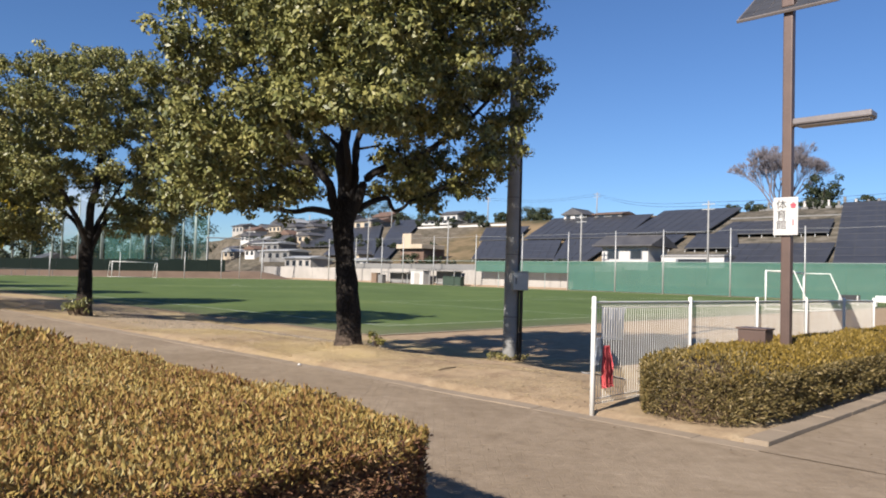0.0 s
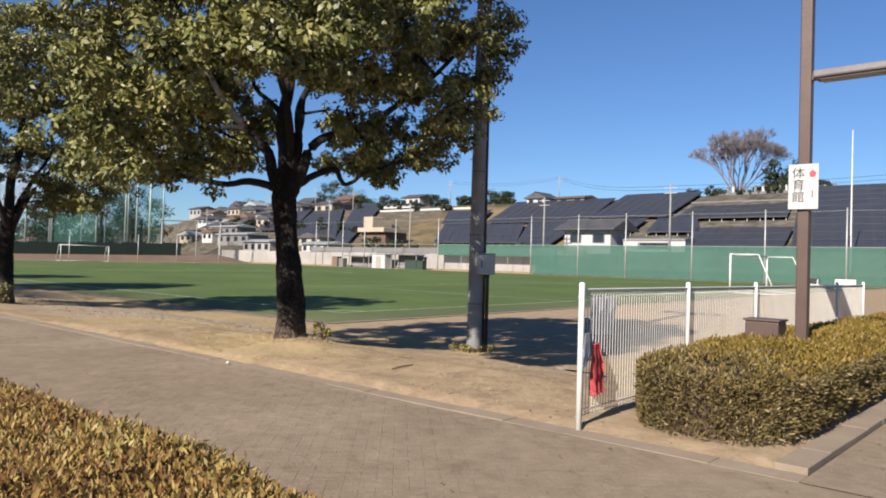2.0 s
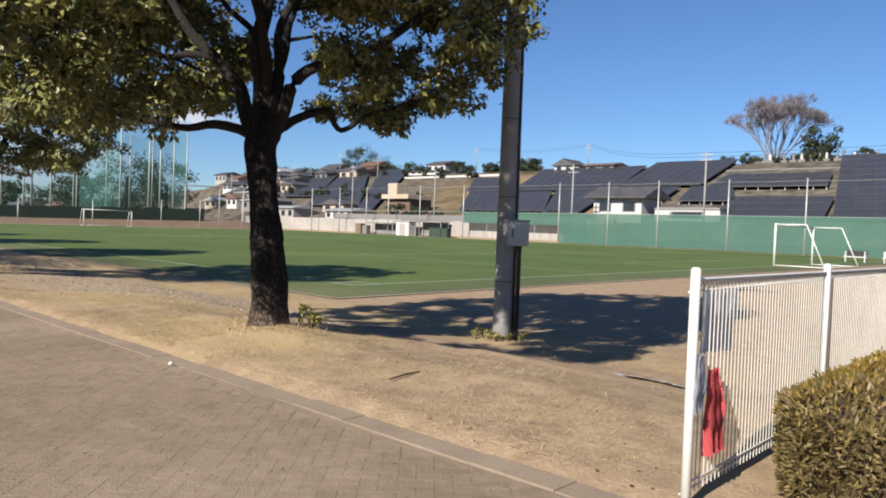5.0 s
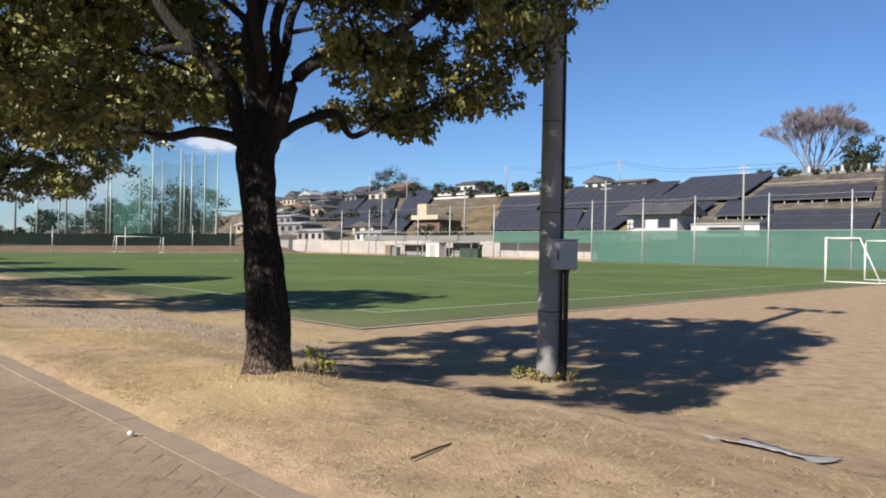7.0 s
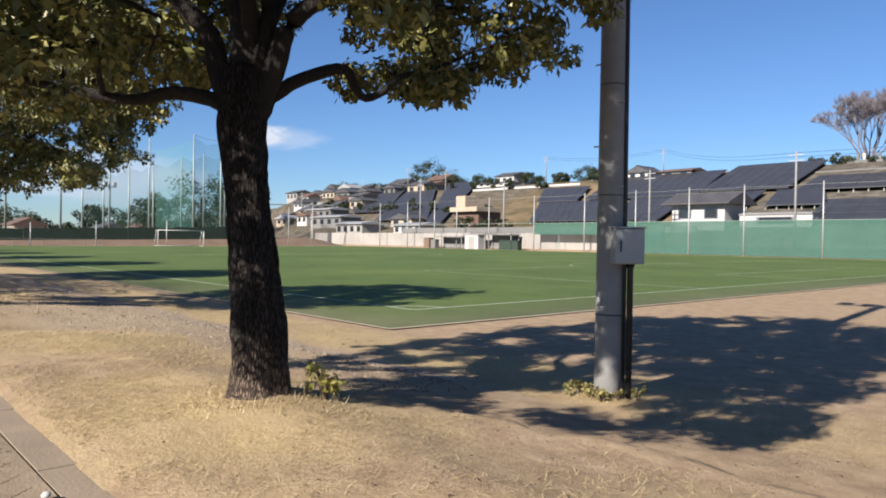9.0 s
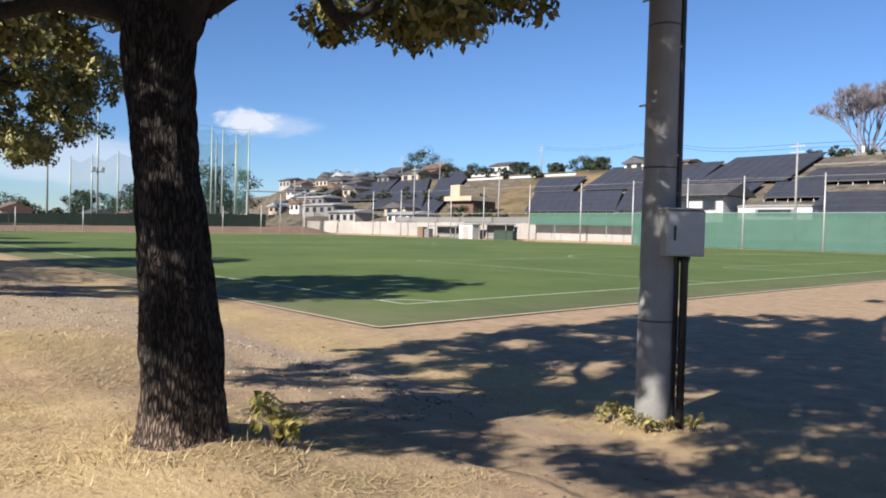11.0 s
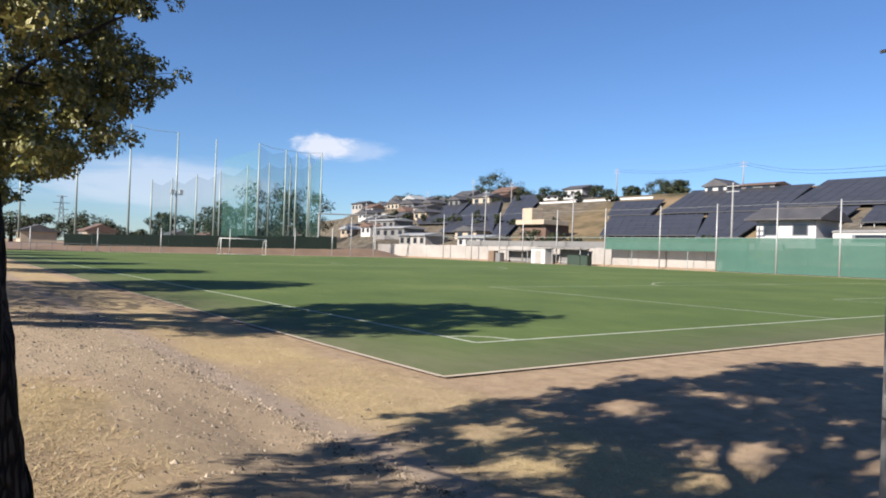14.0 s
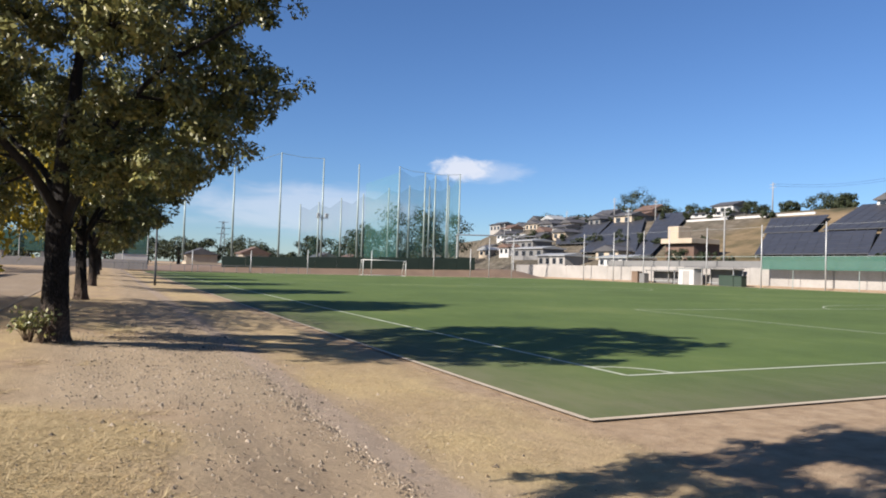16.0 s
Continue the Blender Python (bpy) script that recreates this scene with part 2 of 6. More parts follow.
def bark_material():
    """Dark bark broken into small upright plates with deep cracks between them."""
    m, nt, b = nodes_of("fissured_dark_bark")
    p = position(nt, (1.0, 1.0, 0.2))
    n1, n2, n3 = noise_node(nt, 5.0, 4, p, 0.6), noise_node(nt, 90, 3, p), noise_node(nt, 1.4, 3, p)
    wob = nt.nodes.new("ShaderNodeVectorMath")
    wob.operation = "MULTIPLY_ADD"
    nt.links.new(noise_node(nt, 14, 3, p).outputs[1], wob.inputs[0])
    wob.inputs[1].default_value = (0.045, 0.045, 0.045)
    nt.links.new(p, wob.inputs[2])
    v = nt.nodes.new("ShaderNodeTexVoronoi")
    v.feature = "DISTANCE_TO_EDGE"
    v.inputs["Scale"].default_value = 58
    nt.links.new(wob.outputs[0], v.inputs["Vector"])
    plate = nt.nodes.new("ShaderNodeMapRange")
    plate.inputs[1].default_value, plate.inputs[2].default_value = 0.02, 0.22
    nt.links.new(v.outputs["Distance"], plate.inputs[0])
    f = calc(nt, "ADD", calc(nt, "MULTIPLY", plate.outputs[0], 0.24), calc(nt, "ADD", calc(nt, "MULTIPLY", n1.outputs[0], 0.5), calc(nt, "MULTIPLY", n2.outputs[0], 0.26)))
    f = calc(nt, "ADD", f, calc(nt, "MULTIPLY", calc(nt, "SUBTRACT", n3.outputs[0], 0.5), 0.3))
    c = ramp(nt, f, [(0.3, (0.004, 0.0034, 0.003)), (0.5, (0.016, 0.0125, 0.0105)), (0.75, (0.066, 0.054, 0.046))])
    sep = nt.nodes.new("ShaderNodeSeparateXYZ")
    nt.links.new(position(nt), sep.inputs[0])
    dust = nt.nodes.new("ShaderNodeMapRange")
    dust.inputs[1].default_value, dust.inputs[2].default_value, dust.inputs[3].default_value, dust.inputs[4].default_value = 0.2, 0.62, 0.9, 0.0
    nt.links.new(calc(nt, "ADD", sep.outputs[2], calc(nt, "MULTIPLY", calc(nt, "SUBTRACT", n1.outputs[0], 0.5), 0.5)), dust.inputs[0])
    nt.links.new(mixc(nt, calc(nt, "MULTIPLY", dust.outputs[0], calc(nt, "ADD", plate.outputs[0], 0.25), True), c, (0.17, 0.125, 0.094)), b.inputs["Base Color"])
    b.inputs["Roughness"].default_value = 0.9
    b.inputs["Specular IOR Level"].default_value = 0.25
    bump(nt, b, calc(nt, "ADD", plate.outputs[0], calc(nt, "MULTIPLY", n2.outputs[0], 0.3)), 1.0, 0.03)
    return m


M_GROUND = ground_material()
M_TURF = turf_material()
M_ASPHALT = path_material()
M_KERB = surface("weathered_kerb_concrete", (0.176, 0.136, 0.095), (0.255, 0.202, 0.143), 0.95, 0, 2, 40, 0.5)
M_LINE = surface("white_field_paint", (0.329, 0.363, 0.275), (0.453, 0.473, 0.385), 0.8, 0, 1, 40, 0.2)
M_WHITE = surface("white_painted_steel", (0.52, 0.515, 0.48), (0.63, 0.625, 0.585), 0.35, 0, 3, 40, 0.05)
M_BARK = bark_material()
M_BARKPLAIN = surface("dark_branch_bark", (0.00468, 0.0039, 0.00351), (0.0234, 0.0187, 0.0156), 0.95, 0, 3, 26, 1.0, (1.6, 1.6, 0.5), 0.06)
M_CONCRETE = surface("grey_pole_concrete", (0.172, 0.172, 0.167), (0.254, 0.251, 0.24), 0.75, 0, 2.5, 60, 0.15)
M_BROWN = surface("brown_painted_steel", (0.0652, 0.0412, 0.0329), (0.0959, 0.0618, 0.048), 0.45, 0.1, 3, 50, 0.08)
M_DARKPIPE = surface("black_conduit", (0.00824, 0.00824, 0.00959), (0.0206, 0.0206, 0.0226), 0.5, 0, 4, 30, 0.05)
M_BOX = surface("grey_enclosure_paint", (0.289, 0.302, 0.302), (0.357, 0.37, 0.363), 0.4, 0.1, 3, 50, 0.05)
M_STEEL = surface("galvanised_steel", (0.309, 0.316, 0.309), (0.412, 0.412, 0.398), 0.5, 0.35, 2, 40, 0.05)
M_GREENPOLE = surface("pale_green_mast_paint", (0.2, 0.255, 0.235), (0.28, 0.325, 0.3), 0.5, 0.2, 2, 30, 0.05)
M_SOLAR = surface("dark_solar_glass", (0.026, 0.027, 0.031), (0.044, 0.045, 0.05), 0.5, 0, 0.4, 3, 0.0)
M_ALU = surface("aluminium_frame", (0.206, 0.213, 0.226), (0.309, 0.316, 0.329), 0.4, 0.7, 2, 30, 0.0)
M_RACK = surface("dull_rack_steel", (0.0515, 0.0535, 0.0583), (0.0755, 0.0789, 0.0824), 0.6, 0.2, 2, 30, 0.0)
M_NET = net_material("green_windbreak_net", (0.045, 0.122, 0.091), 0.68)
M_NETFINE = net_material("thin_green_practice_net", (0.0824, 0.233, 0.192), 0.18)
M_NETDARK = surface("dark_green_windscreen", (0.0123, 0.0275, 0.0179), (0.024, 0.0412, 0.0275), 0.8, 0, 0.5, 6, 0.2)
M_WALL = surface("pale_concrete_wall", (0.226, 0.213, 0.192), (0.323, 0.302, 0.275), 0.9, 0, 0.3, 4, 0.1)
M_RENDER = surface("cream_render", (0.302, 0.247, 0.179), (0.385, 0.323, 0.24), 0.85, 0, 0.5, 6, 0.05)
M_HOUSEWHITE = surface("white_house_wall", (0.357, 0.35, 0.336), (0.453, 0.446, 0.426), 0.8, 0, 0.4, 5, 0.05)
M_ROOF = surface("grey_roof_tiles", (0.0378, 0.0378, 0.0412), (0.0824, 0.0789, 0.0789), 0.6, 0, 0.6, 8, 0.3)
M_ROOFBROWN = surface("brown_roof_tiles", (0.0824, 0.048, 0.0343), (0.137, 0.0889, 0.0652), 0.7, 0, 0.6, 8, 0.3)
M_GLASS = surface("dark_window_glass", (0.0137, 0.0172, 0.0206), (0.0309, 0.0343, 0.0412), 0.12, 0, 0.6, 5, 0.0)
M_EARTH = surface("red_brown_earth", (0.103, 0.0686, 0.0453), (0.172, 0.117, 0.0789), 0.95, 0, 0.25, 5, 0.4)
M_RED = surface("red_cloth", (0.56, 0.085, 0.09), (0.68, 0.13, 0.13), 0.9, 0, 6, 60, 0.2)

M_TWIG = surface("hedge_twigs", (0.0343, 0.0206, 0.0123), (0.0959, 0.0618, 0.0357), 0.95, 0, 8, 45, 0.8)
M_LEAF = leaf_material("evergreen_leaves", [(0.1, (0.02, 0.027, 0.011)), (0.42, (0.086, 0.096, 0.029)), (0.7, (0.19, 0.182, 0.054)), (1.0, (0.31, 0.27, 0.1))], 0.45, 0.09, 0.4, 1.5, 0.4)
M_SHEET = leaf_material("white_plastic_sheet", [(0.1, (0.56, 0.6, 0.66)), (0.6, (0.66, 0.69, 0.74)), (1.0, (0.74, 0.76, 0.8))], 0.4, 0.5)
M_LEAFGOLD = leaf_material("yellowing_leaves", [(0.1, (0.165, 0.13, 0.0206)), (0.5, (0.329, 0.247, 0.0275)), (1.0, (0.48, 0.37, 0.0618))], 0.5, 0.62)
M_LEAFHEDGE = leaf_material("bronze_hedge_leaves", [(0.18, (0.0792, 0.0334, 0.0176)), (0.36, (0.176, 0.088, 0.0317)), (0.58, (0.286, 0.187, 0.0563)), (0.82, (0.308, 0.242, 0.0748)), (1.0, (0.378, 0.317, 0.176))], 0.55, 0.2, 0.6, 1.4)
# Maroon-brown tones, with the shade of the hedge's lower sides put into the colour.
M_LEAFLOWSHADE = leaf_material("shaded_maroon_hedge_leaves", [(0.15, (0.044, 0.0158, 0.0141)), (0.5, (0.123, 0.0598, 0.0352)), (0.8, (0.202, 0.123, 0.0546)), (1.0, (0.308, 0.22, 0.132))], 0.6, 0.15)
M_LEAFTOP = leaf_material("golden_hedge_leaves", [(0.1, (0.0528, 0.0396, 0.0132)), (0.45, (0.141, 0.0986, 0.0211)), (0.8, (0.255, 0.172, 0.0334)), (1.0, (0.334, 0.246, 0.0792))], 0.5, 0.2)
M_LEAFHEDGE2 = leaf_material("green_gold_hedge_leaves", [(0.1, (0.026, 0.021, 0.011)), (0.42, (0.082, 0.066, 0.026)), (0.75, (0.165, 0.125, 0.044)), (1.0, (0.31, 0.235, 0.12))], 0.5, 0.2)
M_DARKTREE = leaf_material("dark_distant_foliage", [(0.1, (0.0123, 0.0179, 0.00959)), (0.6, (0.0275, 0.0378, 0.0179)), (1.0, (0.048, 0.0549, 0.024))], 0.6, 0.1)


# ---- mesh helpers ----
def mesh_object(name, bm, material, parent=None, smooth=False):
    me = bpy.data.meshes.new(name)
    bm.to_mesh(me)
    bm.free()
    me.materials.append(material)
    if smooth:
        me.polygons.foreach_set("use_smooth", [True] * len(me.polygons))
    ob = new(name, me)
    ob.parent = parent
    return ob


def part(name, bm, material, parent, label="", smooth=False):
    ob = mesh_object(name, bm, material, parent, smooth)
    if label:
        tagged(ob, label)
    return ob


def from_arrays(name, verts, faces, material, parent=None):
    me = bpy.data.meshes.new(name)
    me.from_pydata(verts, [], faces)
    me.materials.append(material)
    ob = new(name, me)
    ob.parent = parent
    return ob


def box(bm, x0, x1, y0, y1, z0, z1, bevel=0.0, m=None):
    g = bmesh.ops.create_cube(bm, size=1)
    vs = g["verts"]
    for v in vs:
        v.co = Vector((x0 + (v.co.x + 0.5) * (x1 - x0), y0 + (v.co.y + 0.5) * (y1 - y0), z0 + (v.co.z + 0.5) * (z1 - z0)))
    if bevel:
        es = {e for v in vs for e in v.link_edges}
        r = bmesh.ops.bevel(bm, geom=list(es), offset=bevel, segments=2, affect="EDGES", profile=0.5)
        vs = list({v for f in r["faces"] for v in f.verts} | {v for v in vs if v.is_valid})
    if m is not None:
        for v in vs:
            v.co = m @ v.co
    return bm


def boxed(*a, **k):
    return box(bmesh.new(), *a, **k)


def tube(bm, pts, radii, sides=8, cap=True, wobble=0.0):
    """A tapering tube along a line of points."""
    pts = [Vector(p) for p in pts]
    rings, up = [], Vector((0.13, 0.31, 0.94))
    for i, p in enumerate(pts):
        d = (pts[min(i + 1, len(pts) - 1)] - pts[max(i - 1, 0)]).normalized()
        a = d.cross(up if abs(d.dot(up)) < 0.95 else Vector((1, 0, 0))).normalized()
        b = d.cross(a)
        ring = []
        for k in range(sides):
            an = 2 * math.pi * k / sides
            r = radii[i]
            if wobble:
                q = p * 2.2 + Vector((math.cos(an), math.sin(an), 0)) * 1.3
                r *= 1 + wobble * noise.noise(q)
            ring.append(bm.verts.new(p + (a * math.cos(an) + b * math.sin(an)) * r))
        rings.append(ring)
    for r0, r1 in zip(rings, rings[1:]):
        for k in range(sides):
            bm.faces.new((r0[k], r0[(k + 1) % sides], r1[(k + 1) % sides], r1[k]))
    if cap:
        bm.faces.new(rings[0][::-1])
        bm.faces.new(rings[-1])
    return bm


def empty(name, m=None):
    e = new(name)
    if m is not None:
        e.matrix_world = m
    return e


def lerp_table(t, table):
    for (a, va), (b, vb) in zip(table, table[1:]):
        if t <= b:
            return va + (vb - va) * max(0.0, (t - a)) / (b - a)
    return table[-1][1]


def smooth01(t):
    t = min(1.0, max(0.0, t))
    return t * t * (3 - 2 * t)


# ---- the lie of the land ----
PROFILE = [(6.42, 0.0), (6.5, 0.05), (7.3, 0.08), (8.0, 0.11), (8.6, 0.03), (9.6, -0.07), (10.1, -0.17), (11.3, -0.29), (13.8, -0.36), (90, 0.19), (94, 0.22)]

PROFILE_WEST = [(6.42, 0.0), (6.6, 0.0), (7.3, -0.07), (8.0, -0.12), (9.6, -0.16), (10.6, -0.22), (11.3, -0.29), (13.8, -0.36), (90, 0.19), (94, 0.22)]


def hill_z(x, y):
    """The slope behind the far fence, which dies out to the west."""
    reach = smooth01((y - 6 - 0.5 * (-9.6 - x)) / 14)
    return lerp_table(y, [(93, 0.0), (97, 2.0), (145, 16.4), (220, 20.0), (700, 30.0)]) * reach


def ground_z(x, y):
    west = smooth01((-13.5 - x) / 5.0)
    z = lerp_table(y, PROFILE) * (1 - west) + lerp_table(y, PROFILE_WEST) * west
    east = smooth01((x + 5.6) / 1.3)
    z = z * (1 - east) + (0.03 if 6.42 < y < 40 else min(z, 0.0)) * east
    if 6.6 < y < 13.5:
        edge = min(1, (y - 6.6) / 0.6) * min(1, (13.5 - y) / 0.8)
        z += edge * (noise.noise(Vector((x * 0.55, y * 0.7, 3))) * 0.045 + noise.noise(Vector((x * 2.1, y * 2.1, 9))) * 0.016)
    if -10.6 < x < -5.2 and 8.2 < y < 11:
        edge_y = 9.3 + 0.4 * smooth01((x + 9.8) / 2.2) + 0.22 * noise.noise(Vector((x * 1.6, 2.0, 5.0)))
        fade = min(1, (x + 10.6) / 0.8, (-5.2 - x) / 0.8)
        z += fade * 0.045 * (1 - 2 * smooth01((y - edge_y + 0.07) / 0.14)) * max(0.0, 1 - abs(y - edge_y) / 0.7)
    for tx, ty in TREES:
        d = math.hypot(x - tx, y - ty)
        if d < 1.3:
            z += 0.07 * (1 - d / 1.3) ** 1.5
    return z + hill_z(x, y)


TREES = [(-10.14, 7.96), (-22.95, 8.0), (-37.3, 8.0), (-51.6, 8.1), (-66, 8.0), (-80, 8.1), (-94, 8.0), (-108, 8.1)]
# ---- ground, path, kerb, pitch ----
def spaced(stops):
    out = []
    for a, b, step in stops:
        n = max(1, round((b - a) / step))
        out += [a + (b - a) * i / n for i in range(n)]
    return out + [stops[-1][1]]


def grid_sheet(name, xs, ys, height, material):
    verts = [(x, y, height(x, y)) for y in ys for x in xs]
    w = len(xs)
    faces = [(j * w + i, j * w + i + 1, (j + 1) * w + i + 1, (j + 1) * w + i) for j in range(len(ys) - 1) for i in range(w - 1)]
    ob = from_arrays(name, verts, faces, material)
    ob.data.polygons.foreach_set("use_smooth", [True] * len(faces))
    return ob


gx = spaced([(-3000, -400, 400), (-400, -130, 15), (-130, -32, 3), (-32, -12, 0.25), (-12, -5, 0.12), (-5, 1, 0.25), (1, 40, 4), (40, 400, 40), (400, 3000, 500)])
gy = spaced([(-3000, -200, 700), (-200, -6, 20), (-6, 6.2, 1.5), (6.2, 8, 0.2), (8, 11, 0.08), (11, 14, 0.2), (14, 95, 4), (95, 320, 7), (320, 3000, 400)])
tagged(grid_sheet("ground", gx, gy, lambda x, y: ground_z(x, y) - (0.04 if y < 6.42 else 0.0) - (0.12 if x > -2.72 else 0.0) - (0.03 if 13.9 < y < 89 and -128 < x < -16.4 else 0.0), M_GROUND),
       "bare sandy soil with straw-coloured dead grass and gravel", "ground", kind="structure")

px = spaced([(-160, -30, 6), (-30, 30, 0.5)])
tagged(grid_sheet("path", px, spaced([(2.2, 6.262, 0.4)]), lambda x, y: 0.012 * noise.noise(Vector((x * 0.4, y * 0.4, 0))), M_ASPHALT),
       "worn beige-grey paved footpath beside the sports ground", "path", kind="structure")
tagged(grid_sheet("path_cross", spaced([(-2.41, 9, 0.6)]), spaced([(6.262, 60, 1.2)]), lambda x, y: 0.004, M_ASPHALT),
       "worn beige-grey paved footpath between hedge and lawn", "path", kind="structure")
tagged(grid_sheet("path_near", spaced([(-2.42, 9, 0.6)]), spaced([(-20, 2.2, 1.2)]), lambda x, y: 0.004, M_ASPHALT),
       "worn beige-grey paved footpath beside a hedge", "path", kind="structure")


def kerb_run(name, x0, x1, y0, y1, n, lift=0.0):
    root = empty(name)
    tagged(root, "low weathered concrete kerb along the footpath", "kerb", kind="structure")
    dx, dy = (x1 - x0) / n, (y1 - y0) / n
    along_x = abs(x1 - x0) > abs(y1 - y0)
    length = abs(dx if along_x else dy) - 0.002
    me = None
    for i in range(n):
        if me is None:
            ob = part("kerb_stone", boxed(-length / 2, length / 2, -0.11, 0.11, -0.14, 0.001, 0.003), M_KERB, root)
            me = ob.data
        else:
            ob = new("kerb_stone", me)
            ob.parent = root
        ob.matrix_basis = pose(x0 + dx * (i + 0.5), y0 + dy * (i + 0.5), lift + 0.003 * math.sin(i * 2.3), 0, 0, (0 if along_x else 90) + 0.4 * math.sin(i * 5.1))
    return root


kerb_run("kerb", -60.0, -2.42, 6.39, 6.39, 96)
kerb_run("kerb", -2.55, -2.55, 6.56, 24.56, 30, 0.03)


def field_z(x, y):
    return lerp_table(y, PROFILE) + 0.012


X_END, Y_SIDE = -18.95, 16.5          # near goal line and near touch line
X_FAR, Y_FAR = X_END - 105.0, Y_SIDE + 68.0
tagged(grid_sheet("turf", spaced([(X_FAR - 3, -40, 8), (-40, -16.25, 1)]), spaced([(13.8, 30, 1), (30, 87.6, 6)]), field_z, M_TURF),
       "green artificial turf of a football pitch", "turf", kind="structure")
M_EDGE = surface("sandy_edging", (0.316, 0.26, 0.186), (0.426, 0.363, 0.275), 0.9, 0, 2, 30, 0.2)
edging = empty("turf_edging")
tagged(edging, "thin pale concrete edging round the turf", "edging", kind="structure")
for a, b, c, d in ((X_FAR - 3, -16.25, 13.69, 13.8), (-16.25, -16.14, 13.72, 87.6), (X_FAR - 3, -16.17, 87.6, 88.3), (X_FAR - 3.9, X_FAR - 3, 13.68, 88.3)):
    nx, ny = (40, 1) if b - a > d - c else (1, 40)
    xs, ys = [a + (b - a) * i / nx for i in range(nx + 1)], [c + (d - c) * i / ny for i in range(ny + 1)]
    ob = grid_sheet("edging_strip", xs, ys, lambda x, y: field_z(x, y) + 0.014, M_EDGE)
    ob.parent = edging

lines = empty("pitch_markings")
tagged(lines, "thin white football pitch markings on the turf", "pitch markings", kind="structure")


def stripe(points, width=0.085):
    """A painted line along points, lying just above the turf."""
    verts, faces = [], []
    for i, (x, y) in enumerate(points):
        a, b = points[max(i - 1, 0)], points[min(i + 1, len(points) - 1)]
        d = Vector((b[0] - a[0], b[1] - a[1], 0)).normalized()
        n = Vector((-d.y, d.x, 0)) * width / 2
        for s in (1, -1):
            q = Vector((x, y, 0)) + n * s
            verts.append((q.x, q.y, field_z(q.x, q.y) + 0.006))
    for i in range(len(points) - 1):
        faces.append((2 * i, 2 * i + 1, 2 * i + 3, 2 * i + 2))
    from_arrays("painted_line", verts, faces, M_LINE, lines)


def straight(x0, y0, x1, y1, n=30):
    stripe([(x0 + (x1 - x0) * i / n, y0 + (y1 - y0) * i / n) for i in range(n + 1)])


def arc(cx, cy, r, a0, a1, n=24):
    stripe([(cx + r * math.cos(radians(a0 + (a1 - a0) * i / n)), cy + r * math.sin(radians(a0 + (a1 - a0) * i / n))) for i in range(n + 1)])


YC = (Y_SIDE + Y_FAR) / 2
straight(X_END, Y_SIDE, X_END, Y_FAR), straight(X_FAR, Y_SIDE, X_FAR, Y_FAR)
straight(X_END, Y_SIDE, X_FAR, Y_SIDE), straight(X_END, Y_FAR, X_FAR, Y_FAR)
straight((X_END + X_FAR) / 2, Y_SIDE, (X_END + X_FAR) / 2, Y_FAR)
arc((X_END + X_FAR) / 2, YC, 9.15, 0, 360, 48)
for xe, s in ((X_END, -1), (X_FAR, 1)):
    for half, deep in ((20.15, 16.5), (9.16, 5.5)):
        straight(xe, YC - half, xe + s * deep, YC - half), straight(xe, YC + half, xe + s * deep, YC + half)
        straight(xe + s * deep, YC - half, xe + s * deep, YC + half)
    mid = 180 if s < 0 else 0
    arc(xe + s * 11, YC, 9.15, mid - 53, mid + 53)
arc(X_END, Y_SIDE, 1.0, 90, 180, 10)
# ---- trees ----
def leaf_cloud(name, centres, per, sizes, spread, material, parent, rng, droop=0.45, wide=0.5):
    """Many small folded leaves round the given centres, facing outward from each clump, as one mesh."""
    c = np.repeat(np.array(centres), per, axis=0)
    r = np.repeat(np.array(spread), per)
    n = len(c)
    d = rng.normal(size=(n, 3))
    d /= np.linalg.norm(d, axis=1)[:, None]
    p = c + d * (r * (0.45 + 0.55 * rng.random(n) ** 0.6))[:, None] * np.array((1, 1, 0.75))
    nm = d * 0.9 + np.array((0, 0, 0.35)) + rng.normal(size=(n, 3)) * 0.3
    nm /= np.linalg.norm(nm, axis=1)[:, None]
    ax = rng.normal(size=(n, 3)) + d * 0.3
    ax[:, 2] -= droop
    ax -= nm * (ax * nm).sum(1)[:, None]
    ax /= np.linalg.norm(ax, axis=1)[:, None]
    side = np.cross(nm, ax)
    ln = (sizes * (0.65 + 0.7 * rng.random(n)))[:, None]
    v = np.empty((n, 4, 3))
    v[:, 0] = p
    v[:, 1] = p + ax * ln * 0.5 + side * ln * wide * 0.5 - nm * ln * 0.05
    v[:, 2] = p + ax * ln - nm * ln * 0.12
    v[:, 3] = p + ax * ln * 0.5 - side * ln * wide * 0.5 - nm * ln * 0.05
    return quads(name, v, material, parent)


def quads(name, v, material, parent=None):
    n = len(v)
    me = bpy.data.meshes.new(name)
    me.vertices.add(n * 4)
    me.vertices.foreach_set("co", v.reshape(-1).astype(np.float32))
    me.loops.add(n * 4)
    me.loops.foreach_set("vertex_index", np.arange(n * 4, dtype=np.int32))
    me.polygons.add(n)
    me.polygons.foreach_set("loop_start", np.arange(0, n * 4, 4, dtype=np.int32))
    me.polygons.foreach_set("loop_total", np.full(n, 4, dtype=np.int32))
    me.update(calc_edges=True)
    me.materials.append(material)
    ob = new(name, me)
    ob.parent = parent
    return ob


